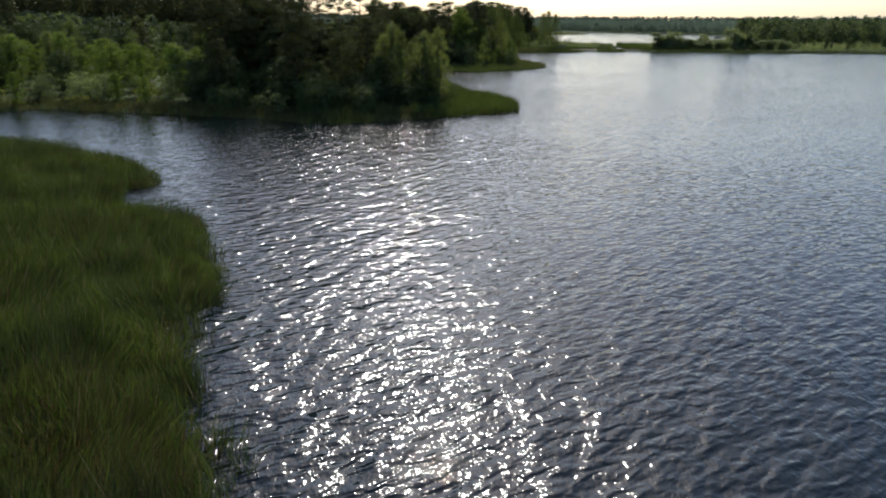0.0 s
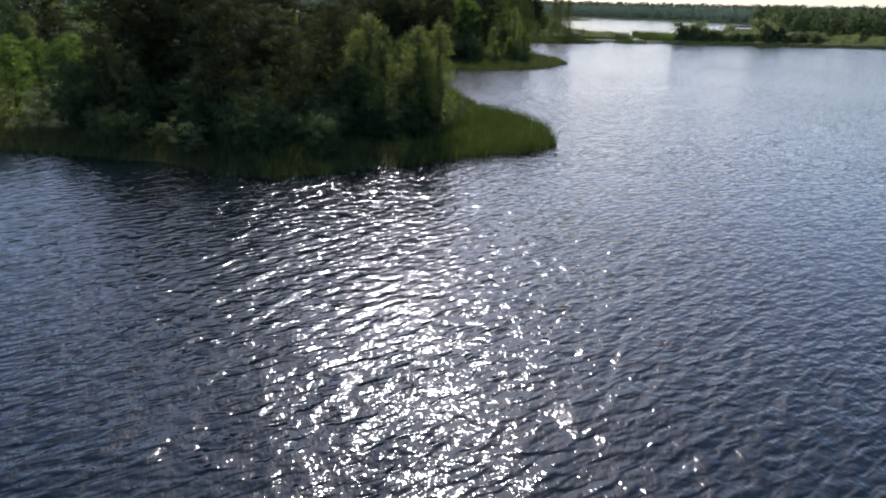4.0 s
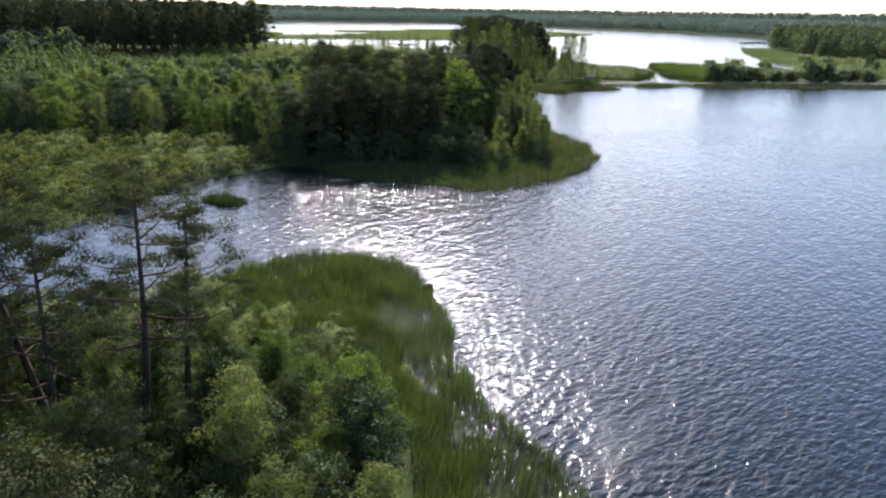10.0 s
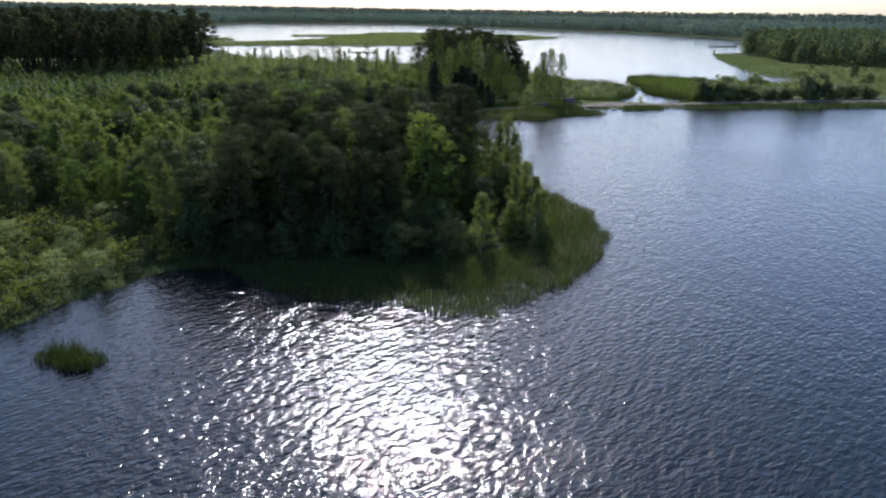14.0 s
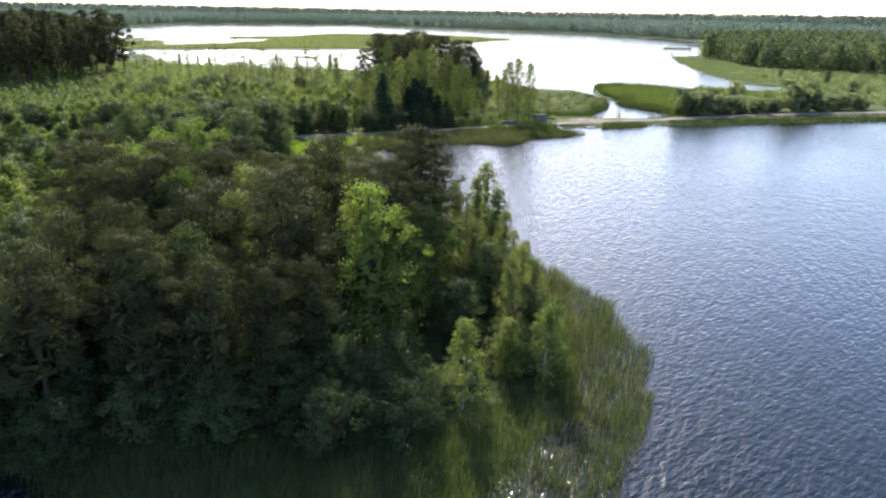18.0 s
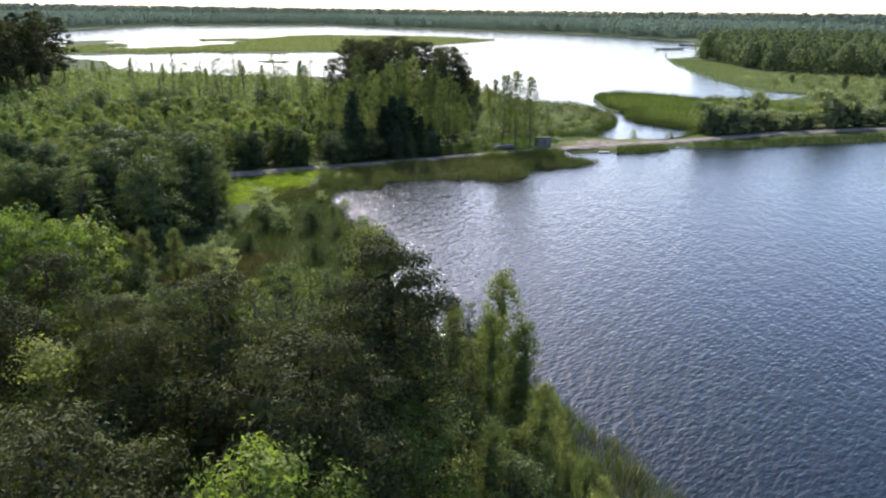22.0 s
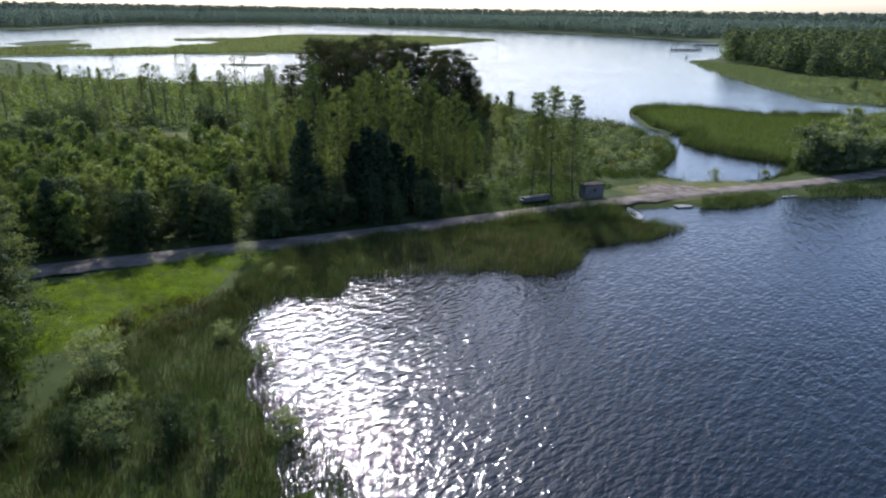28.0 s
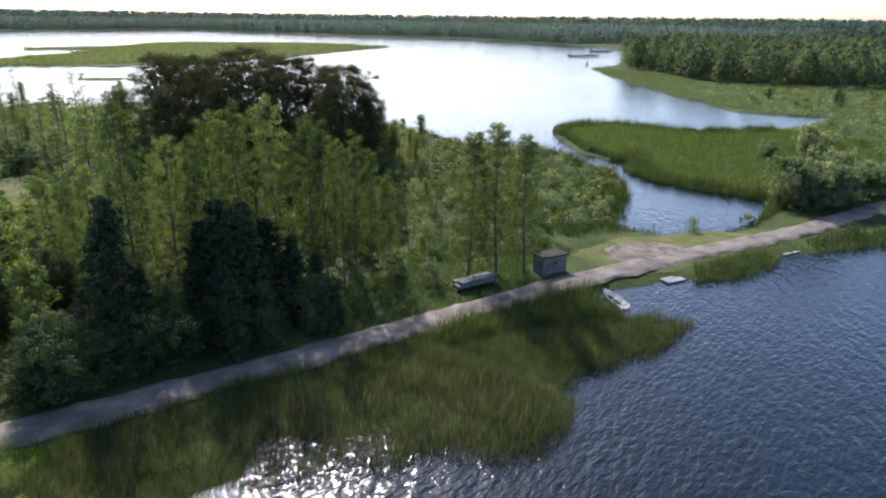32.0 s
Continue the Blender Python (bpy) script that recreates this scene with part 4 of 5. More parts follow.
# east marsh
for k, (n, x, y, h, w) in enumerate([("round_bush", 76.4, 149.6, 6.4, 0.9), ("round_bush", 79.6, 150.4, 6.9, 0.9), ("round_bush", 82.6, 150.8, 5.0, 0.9), ("round_bush", 87, 152.6, 4.2, 1.3), ("round_bush", 91, 153, 4.0, 1.4), ("round_bush", 95.5, 153.6, 3.8, 1.4), ("round_bush", 100, 154.3, 3.4, 1.4), ("round_bush", 106, 155, 8.2, 0.85), ("round_bush", 109, 155.6, 7.0, 0.8), ("round_bush", 114, 157, 4, 1.3), ("round_bush", 119.5, 158, 4, 1.3), ("round_bush", 125, 158.5, 4.2, 1.3), ("round_bush", 99.5, 171, 5.8, 0.75), ("round_bush", 95, 175, 2.8, 1.0), ("willow_bush", 58.5, 145.6, 2.2, 0.8), ("bog_shrub", 66, 146.5, 1.5, 1)]):
    single(n, x, y, h, 360 + k, "bushes on the causeway", w)
wood([(110, 160), (200, 166), (260, 200), (215, 250), (170, 262), (140, 232), (140, 205), (112, 192)], 9, 21, [("willow_bush", 4, 1.4, 3), ("bog_shrub", 2, 1.2, 2), ("leafy_tree", 1, 3, 6)], "bushes on the east marsh")


# ---- far woods ----
def far_wood(name, outlines, gap, low, high, size, count, seed, label, margin=4.0, mat=None, pointed=False):
    """A wood far off: rough pointed crowns of sprays, as one thing."""
    rng = seeded(seed)
    made, face = [], []
    for outline in outlines:
        for x, y in scatter(outline, gap, seed, margin):
            h = rng.uniform(low, high)
            n = count
            k = rng.uniform(0.05, 1, n) ** 0.8
            r = gap * 0.62 * np.sin(np.pi * (0.12 + 0.85 * k)) ** 0.7 * np.sqrt(rng.uniform(0.2, 1, n))
            if pointed:
                r = gap * 0.75 * (1.02 - k) ** 0.8 * np.sqrt(rng.uniform(0.2, 1, n))
            a = rng.uniform(0, math.tau, n)
            made.append(np.column_stack([x + r * np.cos(a), y + r * np.sin(a), 0.3 + h * k]))
            face.append(np.column_stack([np.cos(a), np.sin(a), 0.4 + 1.2 * k]))
    return tagged(part(name, mesh(name, *leaves(rng, np.concatenate(made), np.concatenate(face), size, 0.75, 0.45)), mat or L_haze_grey), label, "wood", kind="stuff")


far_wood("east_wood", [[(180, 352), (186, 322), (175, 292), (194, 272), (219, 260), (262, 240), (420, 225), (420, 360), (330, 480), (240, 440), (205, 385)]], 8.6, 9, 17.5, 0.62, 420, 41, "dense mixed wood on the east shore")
far_wood("far_shore_wood", [[(310, 640), (275, 800), (170, 890), (-34, 1135), (-240, 1030), (-275, 780), (-420, 740), (-520, 1050), (0, 1300), (420, 1050), (600, 640)]], 9, 13, 20, 0.95, 110, 42, "distant woods on the far shore", 6, L_haze_blue)
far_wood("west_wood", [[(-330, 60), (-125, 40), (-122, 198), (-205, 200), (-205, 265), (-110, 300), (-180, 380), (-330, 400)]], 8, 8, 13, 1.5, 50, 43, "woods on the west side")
far_wood("young_wood", [[(-110, 135), (-50, 130), (-52, 198), (-80, 199), (-110, 190)]], 3.4, 1.8, 3.6, 0.26, 70, 50, "low young plantation before the pine wood", 1, L_wood, True)
far_wood("young_wood", [[(-122, 52), (-62, 52), (-62, 96), (-50, 130), (-110, 135), (-110, 190), (-122, 190)]], 4.4, 4.5, 8, 0.36, 130, 45, "young leafy wood on the west side", 1, L_wood, True)
far_wood("scrub", [[(-60, 14), (-30, 13), (-24, 28), (-18, 36.5), (-16, 44), (-24, 51), (-60, 51)]], 1.9, 0.6, 1.7, 0.12, 70, 49, "clumpy yellow-green shrubs of the bog", 0.2, L_marsh)
far_wood("scrub", [[(-110, 200), (-50, 200), (-46, 162), (-30, 161), (-28, 190), (4, 192), (0, 232), (-8, 262), (-60, 272), (-110, 290)]], 3.3, 1.6, 4.2, 0.30, 44, 46, "light green scrub on the north shore", 1, L_wood)
far_wood("scrub", [[(30, 152), (44, 149.5), (56, 151), (63, 168), (65, 181), (60, 189), (50, 197), (45, 214), (40, 205), (38, 178), (28, 182)]], 2.0, 0.9, 2.0, 0.135, 64, 47, "grey-green scrub beside the channel", 0.3, L_willow)
far_wood("scrub", [[(106, 160), (200, 167), (262, 210), (215, 252), (172, 284), (150, 262), (140, 225), (142, 205), (116, 193)]], 9.5, 0.6, 1.6, 0.26, 50, 48, "scattered bushes on the east marsh", 1, L_willow)
far_wood("horizon_wood", [[(-1500, 900), (-500, 1080), (0, 1320), (430, 1080), (620, 700), (1500, 620), (1600, 1000), (700, 1150), (0, 1620), (-600, 1400), (-1500, 1250)]], 18, 25, 31, 1.9, 70, 44, "woods reaching to the horizon", 6, L_haze_blue)


# ---- reeds and grass ----
def blades(name, outline, dense, tall, wide, mat, label, seed, margin=-0.4, deepest=1e9, clump=0.35, lean=0.2, floor=None, patch=1.6, lodge=0.22):
    """Reeds or grass: separate blades in a bed, as one thing. dense: blades a square metre."""
    rng = seeded(seed)
    poly = np.array(outline, float) * U
    (x0, y0), (x1, y1) = poly.min(0), poly.max(0)
    n = int((x1 - x0) * (y1 - y0) * dense)
    p = rng.uniform((x0, y0), (x1, y1), (n, 2))
    p = p[inside(poly, p) > 0]
    d = shore(p)
    ok = (d > margin - 0.5 * rng.random(len(p))) & (d < deepest)
    if clump:
        ok &= rng.random(len(p)) < 1 - clump * (0.5 + 0.5 * wobble(p, patch, seed % 9))
    for pond in PONDS:
        ok &= inside(pond, p) < -0.15
    p = p[ok]
    n = len(p)
    z = np.maximum(height(p), -0.5) - 0.05 if floor is None else np.full(n, floor)
    h = tall * rng.uniform(0.55, 1.2, n) * (1 + 0.28 * wobble(p, 4.0, 6) + 0.25 * wobble(p, 1.5, 8))
    a = rng.uniform(0, math.tau, n)
    w = wide * rng.uniform(0.6, 1.3, n)
    l = rng.normal(0, lean, (n, 2)) * h[:, None] + np.column_stack([(0.10 + lodge * wobble(p, 2.2, 12)) * h, (0.03 + lodge * wobble(p, 2.7, 13)) * h])
    dx, dy = np.cos(a) * w / 2, np.sin(a) * w / 2
    v = np.stack([np.column_stack([p[:, 0] - dx, p[:, 1] - dy, z]), np.column_stack([p[:, 0] + dx, p[:, 1] + dy, z]),
                  np.column_stack([p[:, 0] + l[:, 0], p[:, 1] + l[:, 1], z + h])], 1).reshape(-1, 3)
    return tagged(part(name, mesh(name, v, np.arange(3 * n).reshape(-1, 3)), mat), label, "reeds", kind="stuff")


NEAR_BED = [(-45, -110), (-2, -104), (-2, -86), (-5, -80), (-8, -72), (-13.5, -69.5), (-13.5, -63.5), (-20, -57.5), (-45, -50)]
NEAR_EDGE = [(-7, -98), (-1.6, -98), (-2, -86), (-5, -79), (-8, -72), (-13.3, -69.5), (-13.3, -63.5), (-20, -57), (-36, -53), (-36, -62), (-22, -76), (-12, -88)]
blades("reed_bed", NEAR_BED, 22, 0.95, 0.045, L_reed, "tall green reeds of the near bank", 51, -0.4, 1e9, 0.6, 0.26, None, 3.8, 0.5)
blades("reed_bed", NEAR_EDGE, 80, 1.05, 0.028, L_reed, "fine green reeds on the near bank", 94, -0.5, 1e9, 0.7, 0.24, None, 3.0, 0.75)
blades("dry_reeds", NEAR_EDGE, 9, 0.95, 0.022, L_dry, "pale dry reed stalks among the green", 52, -0.4, 1e9, 0.95)
blades("dry_reeds", NEAR_EDGE, 5, 1.15, 0.022, L_dry, "pale dry stalks on the near bank", 97, -0.3, 1e9, 0.8, 0.3, None, 2.6, 0.4)
blades("brown_sedge", NEAR_EDGE, 66, 0.8, 0.03, L_brown, "brown withered sedge on the near bank", 82, -0.3, 1e9, 1.0, 0.3, None, 3.2, 0.6)
blades("brown_sedge", [(-8, -94), (-2.2, -93), (-2.8, -88.5), (-6, -86), (-9.5, -86)], 80, 0.9, 0.028, L_brown, "brown withered sedge at the bank's end", 95, -0.3, 1e9, 0.6, 0.3, None, 1.8, 0.6)
blades("sedge", NEAR_EDGE, 110, 0.95, 0.028, L_sedge, "olive sedge among the reeds", 78, -0.3, 1e9, 0.85, 0.26, None, 4.0, 0.75)
TIP_BED = [(-2, -38.5), (1.1, -36.6), (8.8, -32.5), (9, -25), (8, -20), (3.5, -12), (2.5, -6), (1, 1), (-2.5, 6.6), (-7, 7.5), (-11, 6), (-16, -1), (-13, -8), (-4, -9), (0.3, -16), (1.4, -27), (0.2, -32), (-2, -35)]
blades("reed_bed", TIP_BED, 110, 1.25, 0.033, L_reed, "tall green reeds round the tip of the headland", 53, -0.7, 1e9, 0.5)
blades("sedge", TIP_BED, 80, 1.2, 0.033, L_sedge, "fresh green reeds among the darker ones", 91, -0.7, 1e9, 0.6, 0.2, None, 2.8)
blades("dry_reeds", TIP_BED, 14, 1.0, 0.035, L_dry, "pale dry reed stalks among the green", 54, -0.7)
blades("reed_bed", [(-45, -42), (-8, -44), (0, -39), (-1, -33), (-10, -36), (-24, -33), (-45, -30)], 45, 0.9, 0.04, L_reed, "thin reeds along the front of the headland", 55, -0.6, 4)
blades("brown_sedge", [(-45, -42), (-8, -44), (0, -39), (-1, -33), (-10, -36), (-24, -33), (-45, -30)], 26, 0.8, 0.05, L_brown, "brown withered sedge under the headland's bushes", 86, -0.4, 5)
blades("reed_bed", [(-11, -42.5), (-5, -42), (-3.4, -38), (-4, -35.5), (-7, -36), (-10, -37.5)], 75, 1.15, 0.04, L_reed, "tall reeds along the front of the headland", 85, -0.7)
blades("reed_bed", [(-20, 38), (-12, 31), (0, 25), (9, 25), (16, 34), (22.5, 44), (22.5, 55), (19, 63), (15, 68), (13, 62), (15.5, 50), (13, 42), (8, 38), (3, 36.5), (-8, 36.5), (-14, 38)], 85, 1.1, 0.042, L_reed, "green reeds round the second headland", 56, -0.8)
blades("dry_reeds", [(4, 25), (16, 34), (22.5, 44), (22.5, 55), (19, 63), (16, 55), (16, 42), (8, 30)], 5, 1.4, 0.045, L_dry, "pale dry reed stalks on the headland's edge", 57, -1.0)
blades("sedge", [(-60, 12), (-28, 12), (-17, 36), (-16, 44), (-24, 50), (-60, 52)], 14, 0.6, 0.06, L_reed, "yellow-green sedge of the bog", 58, -0.3)
BAY_BED = [(-14, 78), (-2, 75), (3, 81), (6, 82.5), (9.2, 85.5), (11.5, 91), (9.5, 97.5), (6, 103), (4, 110), (6, 116), (2.4, 118), (-0.4, 112.8), (-4, 108.4), (-7, 94)]
blades("reed_bed", BAY_BED, 75, 0.95, 0.03, L_reed, "tall green reeds along the second bay", 59, -1.2, 1e9, 0.75)
blades("sedge", BAY_BED, 40, 0.85, 0.035, L_sedge, "olive sedge along the second bay", 79, -0.6, 1e9, 0.95)
blades("dry_reeds", BAY_BED, 4, 0.95, 0.035, L_dry, "pale reed stalks along the second bay", 60, -1.2)
blades("reed_bed", [(2, 72), (9.5, 76), (9.8, 84), (9.2, 86), (6, 83), (3, 81), (-2, 75)], 22, 1.0, 0.042, L_reed, "thin reeds standing in the glittering water", 80, -1.2, 1e9, 0.9)
blades("brown_sedge", BAY_BED, 14, 0.85, 0.045, L_brown, "brown withered sedge along the second bay", 90, -0.8, 1e9, 1.0, 0.25, None, 3.4)
blades("brown_sedge", [(-10, 83), (-4, 82.5), (0, 86), (-1, 90.5), (-6, 92.5), (-11, 91)], 60, 0.8, 0.05, L_brown, "brown withered sedge in the reed bed", 81, 0, 1e9, 0.5)
DAM_BED = [(3.4, 121.8), (2, 118.5), (4, 114), (9.8, 114.6), (11.4, 119), (29, 117.2), (33.5, 123.8), (39, 124.5), (45.2, 128), (42, 130.3), (39.6, 132), (39.4, 135.2), (33, 133.6), (20, 129.8), (8, 126.6), (5.2, 125)]
blades("reed_bed", DAM_BED, 125, 1.05, 0.028, L_reed, "tall green reeds between track and lake", 61, -1.2, 1e9, 0.6, 0.26, None, 2.4)
blades("reed_bed", [(27, 129.5), (33, 130.5), (39, 130), (43, 128.5), (43.5, 129.6), (40, 132), (39.6, 134.8), (33, 133.4), (27, 132)], 60, 1.8, 0.05, L_reed, "tall dark reeds on the spit", 87, -0.8)
blades("reed_bed", [(38.4, 130.4), (42.4, 129.6), (43, 131), (41.3, 131.8), (41, 134.6), (39.4, 134.6)], 60, 2.0, 0.045, L_reed, "tall dark reeds beside the boat", 98, -3.0)
blades("brown_sedge", [(-6, 110), (0, 110), (4, 113.5), (2.5, 117.5), (-1, 116), (-5, 114)], 60, 0.7, 0.05, L_brown, "brown withered sedge beside the meadow", 88, 0, 1e9, 0.7)
# brown blades added to tone this bed down, in place of the trees' shade
blades("brown_sedge", DAM_BED, 40, 0.95, 0.03, L_brown, "brown blades added to darken the reeds between track and lake like tree shade", 89, -0.9, 1e9, 0.95, 0.25, None, 2.6)
blades("dry_reeds", [(14, 118), (29, 117.5), (32, 123), (24, 127), (14, 124)], 7, 1.4, 0.05, L_dry, "pale dry reeds at the lake's edge", 62, -0.7)
blades("reed_bed", [(50.5, 134.5), (56, 134), (61.5, 136.8), (60.5, 138.8), (52, 137.4)], 70, 1.1, 0.05, L_reed, "reeds below the track", 63, -0.9)
blades("reed_bed", [(66, 136), (76, 135), (115, 140), (160, 145), (160, 149), (110, 147), (80, 142), (67, 140)], 24, 1.1, 0.07, L_reed, "reeds along the causeway", 64, -0.8, 4)
blades("reed_bed", [(45, 147.3), (56, 147), (58, 145.2), (67, 145.6), (70, 148.5), (66, 147.3), (60, 147), (57, 150), (46, 151)], 40, 0.8, 0.05, L_reed, "reeds along the channel", 65, -0.8)
blades("meadow_grass", [(-10, 107.5), (-4.6, 109), (-1.6, 113.4), (0.4, 115.8), (1.2, 118.8), (1.6, 121), (3.2, 122.6), (4.9, 123), (5, 125.2), (3, 124.9), (-1, 124.2), (-5, 123.2), (-9, 122), (-13, 120), (-11, 114)], 300, 0.26, 0.03, L_grass, "bright green meadow grass", 66, 0.3, 1e9, 0.15, 0.3)
blades("verge_grass", [(-40, 116), (-1, 124.2), (9, 126.6), (20, 129.2), (31, 132.4), (40.6, 135.4), (40.6, 136.2), (31, 133.2), (20, 130.3), (9, 127.5), (-1, 125.2), (-40, 117.4)], 110, 0.5, 0.035, L_grass, "bright grass along the track", 67, 0.2)
blades("verge_grass", [(20, 132.8), (26, 134.6), (33, 136.6), (37.6, 138), (38, 141), (44, 143), (43, 150), (32, 150), (26, 144), (20, 139)], 90, 0.55, 0.035, L_sedge, "green grass between track and trees", 68, 0.2)
blades("verge_grass", [(42, 135.4), (56, 135), (62, 137.4), (74, 137.5), (90, 141), (90, 147.5), (76, 144.2), (57, 140.4), (48, 139.2), (41.5, 137.6)], 34, 0.28, 0.04, L_sedge, "short grass between track and water", 76, 0.1)
blades("verge_grass", [(44, 141.5), (58, 143.6), (68, 145.2), (76, 147.5), (90, 151.5), (90, 156), (76, 152), (66, 147), (56, 148), (46, 149)], 26, 0.3, 0.045, L_sedge, "short dry grass beside the track", 77, 0.1)
blades("sedge", [(44, 148), (57, 150), (64, 168), (67, 181), (62, 191), (52, 199), (46, 216), (36, 226), (40, 200), (38, 160)], 26, 0.9, 0.07, L_sedge, "rough green sedge by the channel", 69, -0.5)
blades("sedge", [(68, 147), (76, 154), (69, 164), (68, 173), (71, 182), (70, 188), (75, 210), (82, 214), (92, 212), (105, 202), (118, 199), (125, 180), (110, 165), (84, 155)], 24, 1.0, 0.07, L_sedge, "bright green sedge on the marsh tongue", 70, -0.5)
blades("sedge", [(110, 165), (200, 170), (260, 230), (215, 258), (172, 290), (186, 325), (180, 350), (172, 364), (150, 300), (132, 236), (140, 205), (118, 195)], 6, 0.9, 0.16, L_haze_grey, "rough sedge on the east marsh", 71, -0.5)
blades("sedge", [(-160, 378), (-62, 404), (12, 418), (132, 583), (98, 643), (-23, 657), (-95, 560), (-160, 405)], 1.6, 1.3, 0.45, L_willow, "grey-green reeds on the low island", 72, -0.5)
blades("dry_reeds", [(-160, 378), (-62, 404), (12, 418), (132, 583), (98, 643), (-23, 657), (-95, 560), (-160, 405)], 0.8, 1.2, 0.4, L_brown, "withered reeds on the low island", 96, -0.5)
blades("reed_bed", [(68, 147), (76, 154), (69, 164), (68, 173), (71, 182), (70, 188), (75, 210), (82, 214), (92, 212), (105, 202), (118, 199), (125, 180), (110, 165), (84, 155)], 40, 1.8, 0.08, L_reed, "dark reeds round the marsh tongue", 83, -0.9, 2.6, 0.5)
blades("reed_bed", [(55, 147), (58, 150), (66, 168), (68, 181), (63, 192), (53, 200), (48, 216), (34, 238), (30, 236), (44, 200), (54, 190), (60, 180), (56, 160)], 28, 1.8, 0.08, L_reed, "dark reeds along the channel's bank", 84, -0.9, 2.4, 0.5)
blades("reed_bed", [(-22, 19.5), (-16.5, 19.5), (-16.5, 22.5), (-22, 22.5)], 120, 1.1, 0.05, L_reed, "a small round reed islet", 73, -0.2)
blades("sedge", [(-200, 130), (34, 140), (45, 160), (40, 214), (10, 262), (-60, 280), (-200, 330)], 1.6, 0.7, 0.16, L_sedge, "rough grass under the northern trees", 74, 1)
blades("sedge", [(-60, 52), (-14, 60), (0, 76), (-8, 112), (-30, 122), (-60, 122)], 3, 0.7, 0.14, L_reed, "undergrowth of the young wood", 75, 1)


# ---- small things ----
def box(b, x0, y0, z0, x1, y1, z1, turn=0.0, at=(0, 0, 0), bevel=0.0):
    vs = bmesh.ops.create_cube(b, size=1)["verts"]
    m = Matrix.Translation(at) @ Matrix.Rotation(turn, 4, "Z") @ Matrix.Translation(((x0 + x1) / 2, (y0 + y1) / 2, (z0 + z1) / 2)) @ Matrix.Diagonal((x1 - x0, y1 - y0, z1 - z0, 1))
    bmesh.ops.transform(b, matrix=m, verts=vs)
    if bevel:
        es = list({e for v in vs for e in v.link_edges})
        bmesh.ops.bevel(b, geom=es, offset=bevel, segments=1, affect="EDGES")


def empty(name, x, y, z, turn=0.0):
    ob = bpy.data.objects.new(name, None)
    scene.collection.objects.link(ob)
    ob.matrix_basis = Matrix.Translation((x, y, z)) @ Matrix.Rotation(turn, 4, "Z")
    return ob


def hut():
    h = tagged(empty("concrete_hut", 45.95, 166.5, 0.62, radians(12)), "small weathered grey concrete hut beside the track", "hut")
    w, d, tall, t = 3.0, 1.6, 1.65, 0.2
    b = bmesh.new()
    box(b, 0, 0, -0.3, 1.3, t, tall)
    box(b, 1.85, 0, -0.3, w, t, tall)
    box(b, 1.3, 0, -0.3, 1.85, t, 0.85)
    box(b, 1.3, 0, 1.15, 1.85, t, tall)
    part("front_wall", b, M_hut, h)
    for name, c in (("side_wall", (0, t, -0.3, t, d - t, tall)), ("side_wall", (w - t, t, -0.3, w, d - t, tall)), ("back_wall", (0, d - t, -0.3, w, d, tall))):
        b = bmesh.new()
        box(b, *c)
        part(name, b, M_hut, h)
    b = bmesh.new()
    box(b, -0.1, -0.1, tall + 0.003, w + 0.1, d + 0.1, tall + 0.16, bevel=0.03)
    part("roof_slab", b, M_roof, h, "dark mossy flat roof slab")
    b = bmesh.new()
    box(b, 1.3, 0.1, 0.85, 1.85, 0.14, 1.15)
    part("window_shutter", b, M_dark, h, "dark boarded window")
    return h


hut()


def slab_pile():
    p = tagged(empty("slab_pile", 38.7, 166.2, 0.62, radians(14)), "stack of long grey concrete slabs under the alders", "slabs")
    for k, (x, y, z, l, w, r) in enumerate([(0, 0, 0, 4.4, 0.9, 0), (0.25, 0.05, 0.3, 4.2, 0.85, 2), (0.4, 1.05, 0, 4.2, 0.9, 1)]):
        b = bmesh.new()
        box(b, -l / 2, -w / 2, 0.003, l / 2, w / 2, 0.29, radians(r), (x, y, z), 0.03)
        part("slab", b, M_hut, p)


slab_pile()


def boat():
    o = tagged(empty("rowing_boat", 50.2, 160.2, 0.0, radians(88)), "white rowing boat moored bow-in among the reeds", "boat")
    n, half = 13, 1.95
    rows = []
    for i in range(n):
        u = i / (n - 1)
        x = -half + 2 * half * u
        w = 0.60 * (1 - max(0, (u - 0.45) / 0.55) ** 2.2) * (0.86 + 0.14 * min(1, u / 0.3))
        keel = -0.10 + 0.28 * max(0, (u - 0.6) / 0.4) ** 2
        rim = 0.36 + 0.14 * u ** 2
        rows.append([(x, w * c, keel + (rim - keel) * s) for c, s in ((-1, 1), (-0.86, 0.45), (-0.5, 0.06), (0, 0), (0.5, 0.06), (0.86, 0.45), (1, 1))])
    b = bmesh.new()
    vs = [[b.verts.new(p) for p in r] for r in rows]
    for i in range(n - 1):
        for k in range(6):
            b.faces.new((vs[i][k], vs[i][k + 1], vs[i + 1][k + 1], vs[i + 1][k]))
    b.faces.new(vs[0])
    bmesh.ops.solidify(b, geom=b.faces[:], thickness=0.04)
    bmesh.ops.recalc_face_normals(b, faces=b.faces[:])
    part("hull", b, M_boat, o)
    for x, w in ((-1.5, 0.5), (-0.3, 0.57), (0.9, 0.42)):
        b = bmesh.new()
        box(b, x - 0.14, -w, 0.22, x + 0.14, w, 0.25, bevel=0.008)
        part("thwart", b, M_wood, o, "grey wooden seat board")


boat()


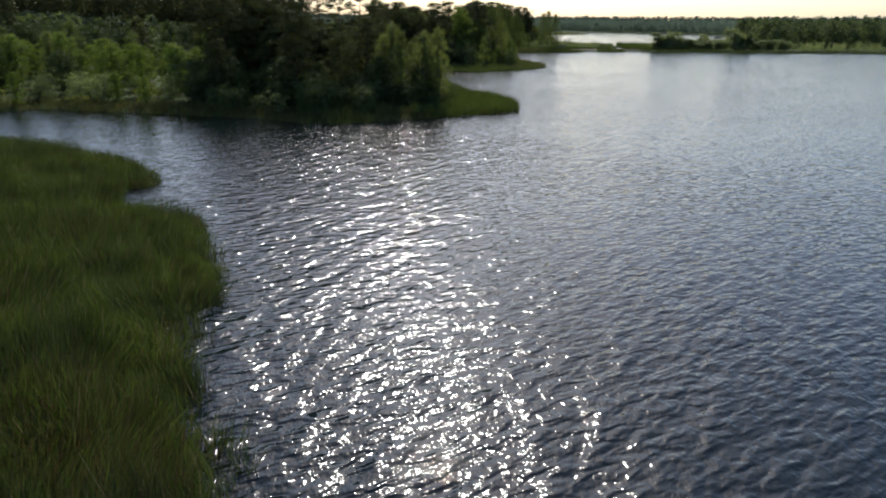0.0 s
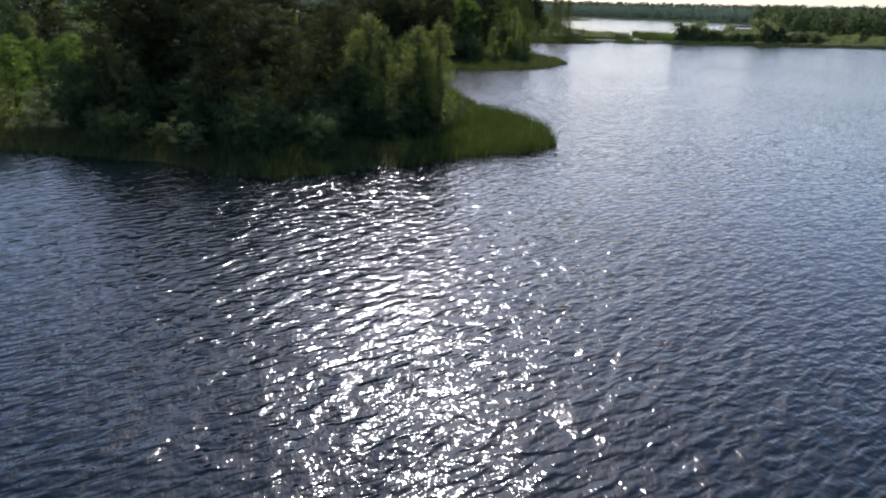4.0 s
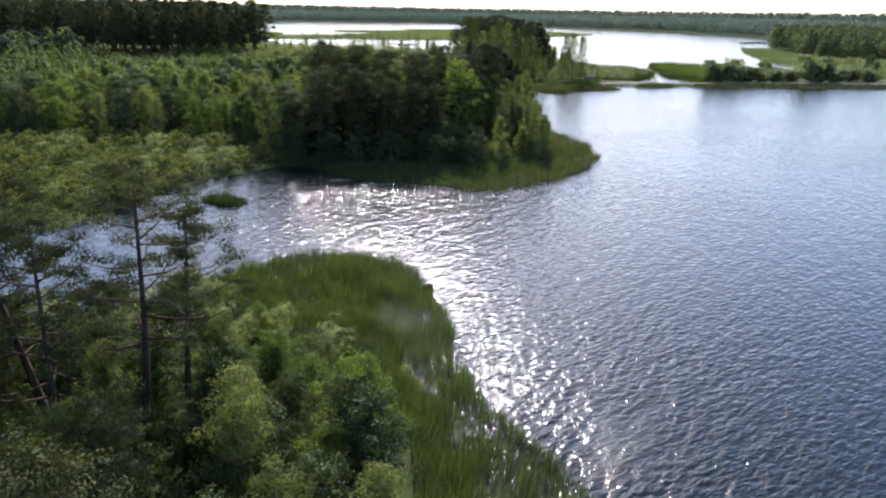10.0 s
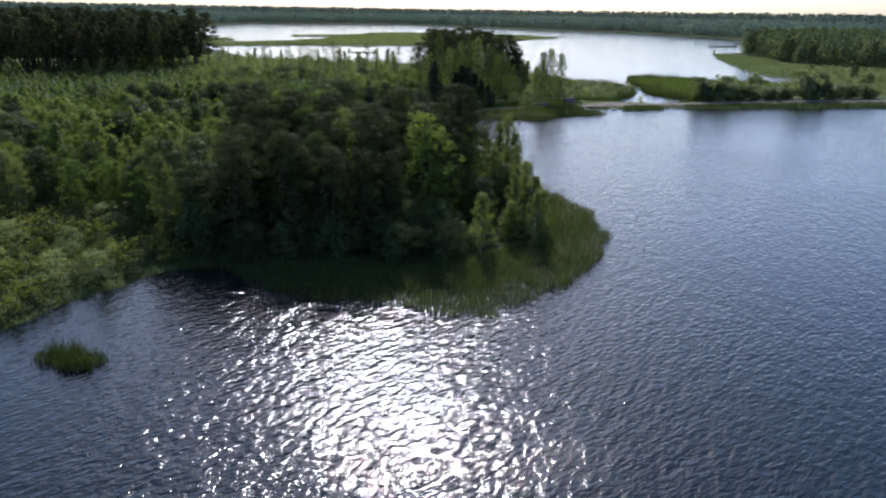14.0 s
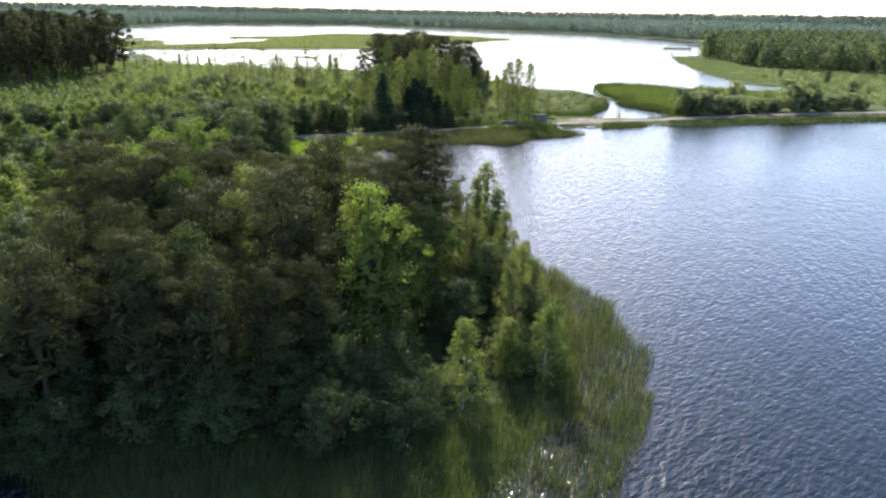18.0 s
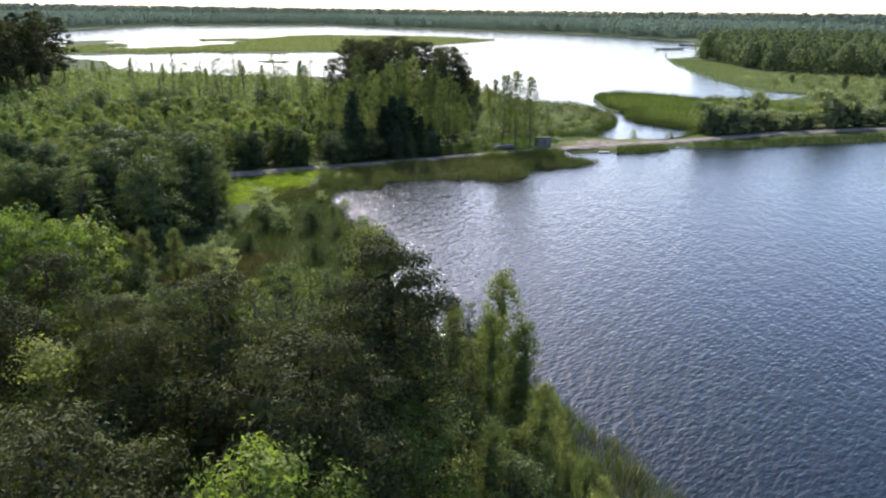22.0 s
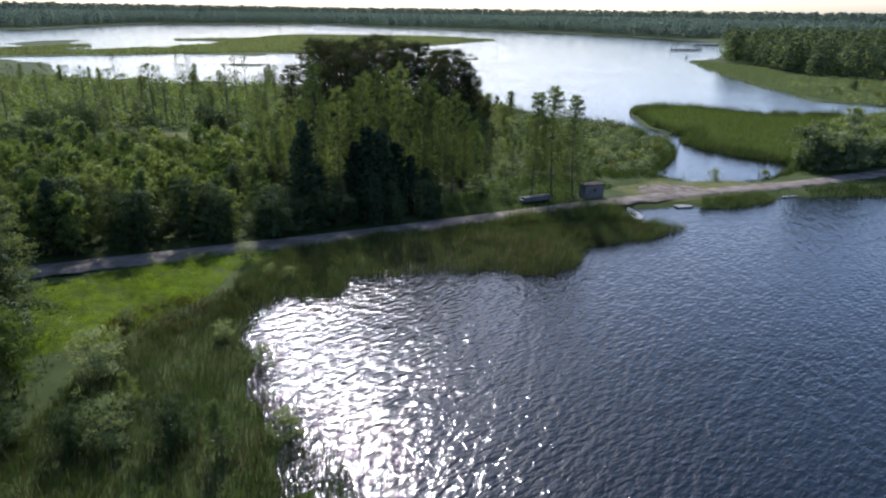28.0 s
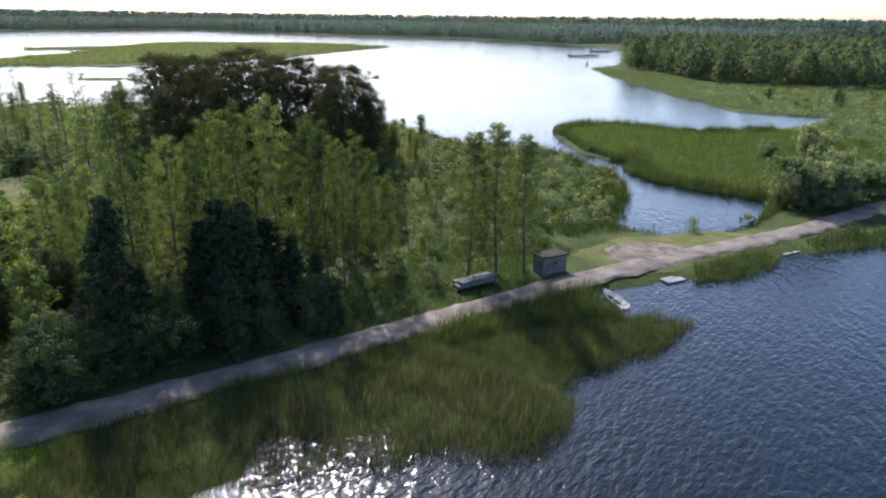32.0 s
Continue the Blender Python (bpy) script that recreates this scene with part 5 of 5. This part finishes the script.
def landing(name, x, y, l, w, turn, z, label):
    o = tagged(empty(name, x, y, z, radians(turn)), label, "landing stage")
    b = bmesh.new()
    box(b, -l / 2, -w / 2, 0, l / 2, w / 2, 0.2, bevel=0.03)
    part("deck_slab", b, M_concrete, o)
    for sx in (-1, 1):
        b = bmesh.new()
        box(b, sx * l * 0.38 - 0.15, -w * 0.4, -0.9, sx * l * 0.38 + 0.15, w * 0.4, -0.003, bevel=0.02)
        part("footing", b, M_concrete, o, "dark wet concrete footing")


landing("landing_slab", 58.7, 162.9, 2.3, 1.3, 8, -0.02, "small concrete landing slab at the water's edge")
landing("landing_slab", 77.5, 166.4, 4.2, 1.1, 10, -0.02, "low concrete landing slab beside the reeds")


def stake(x, y, high, lean, seed, label):
    rng = seeded(seed)
    v, f = tube([(0, 0, -1.2), (lean * 0.4, 0.02, high * 0.5), (lean, 0.05, high)], [0.06, 0.05, 0.035], 6)
    o = tagged(part("stake", mesh("stake", v, f, True), M_wood), label, "stake", "stakes in the water")
    o.matrix_basis = Matrix.Translation((x, y, 0)) @ Matrix.Rotation(rng.uniform(0, 6), 4, "Z")


for k, (x, y, h, l) in enumerate([(25.2, 52.8, 0.6, 0.1), (25.6, 52.5, 0.45, -0.2), (24.7, 53.4, 0.5, 0.25), (31.5, 61, 0.3, 0.1), (28.5, 49, 0.25, 0.05)]):
    stake(x, y, h, l, 600 + k, "weathered wooden stake standing in the lake")


def boulder(x, y, size, seed):
    rng = seeded(seed)
    b = bmesh.new()
    bmesh.ops.create_icosphere(b, subdivisions=3, radius=size)
    ph = rng.uniform(0, 6, 6)
    for v in b.verts:
        d = v.co.normalized()
        k = 1 + 0.13 * math.sin(3.1 * d.x + ph[0]) * math.cos(2.7 * d.y + ph[1]) + 0.07 * math.sin(7 * d.z + ph[2] + 4 * d.x) + 0.04 * math.sin(13 * d.y + ph[3]) * math.sin(11 * d.x + ph[4])
        v.co = Vector((d.x * k, d.y * k * 0.9, d.z * k * 0.75)) * size
    for f in b.faces:
        f.smooth = True
    o = tagged(part("boulder", b, M_rock), "dark wet boulder at the edge of the reeds", "rock")
    o.matrix_basis = Matrix.Translation((x * U, y * U, 0.22))


boulder(0.55, 0.55, 0.55, 640)


def far_pier(x, y, l, w, turn):
    o = tagged(empty("pier", x * U, y * U, 0, radians(turn)), "low dark wooden pier far out on the lake", "pier")
    b = bmesh.new()
    box(b, -l / 2, -w / 2, 0.5, l / 2, w / 2, 1.3, bevel=0.04)
    part("deck", b, M_dark, o)
    for k in range(9):
        for s in (-1, 1):
            b = bmesh.new()
            px = -l / 2 + (k + 0.5) * l / 9
            box(b, px - 0.15, s * w * 0.42 - 0.15, -1.5, px + 0.15, s * w * 0.42 + 0.15, 0.497)
            part("pile", b, M_wood, o)


far_pier(219, 452, 24, 3.0, 4)
far_pier(262, 505, 22, 2.5, 2)
b = bmesh.new()
bmesh.ops.create_cone(b, segments=10, radius1=0.7, radius2=0.25, depth=1.8, cap_ends=True)
o = tagged(part("buoy", b, M_dark), "dark cone-shaped buoy floating on the far lake", "buoy")
o.matrix_basis = Matrix.Translation((185 * U, 388 * U, 0.6))
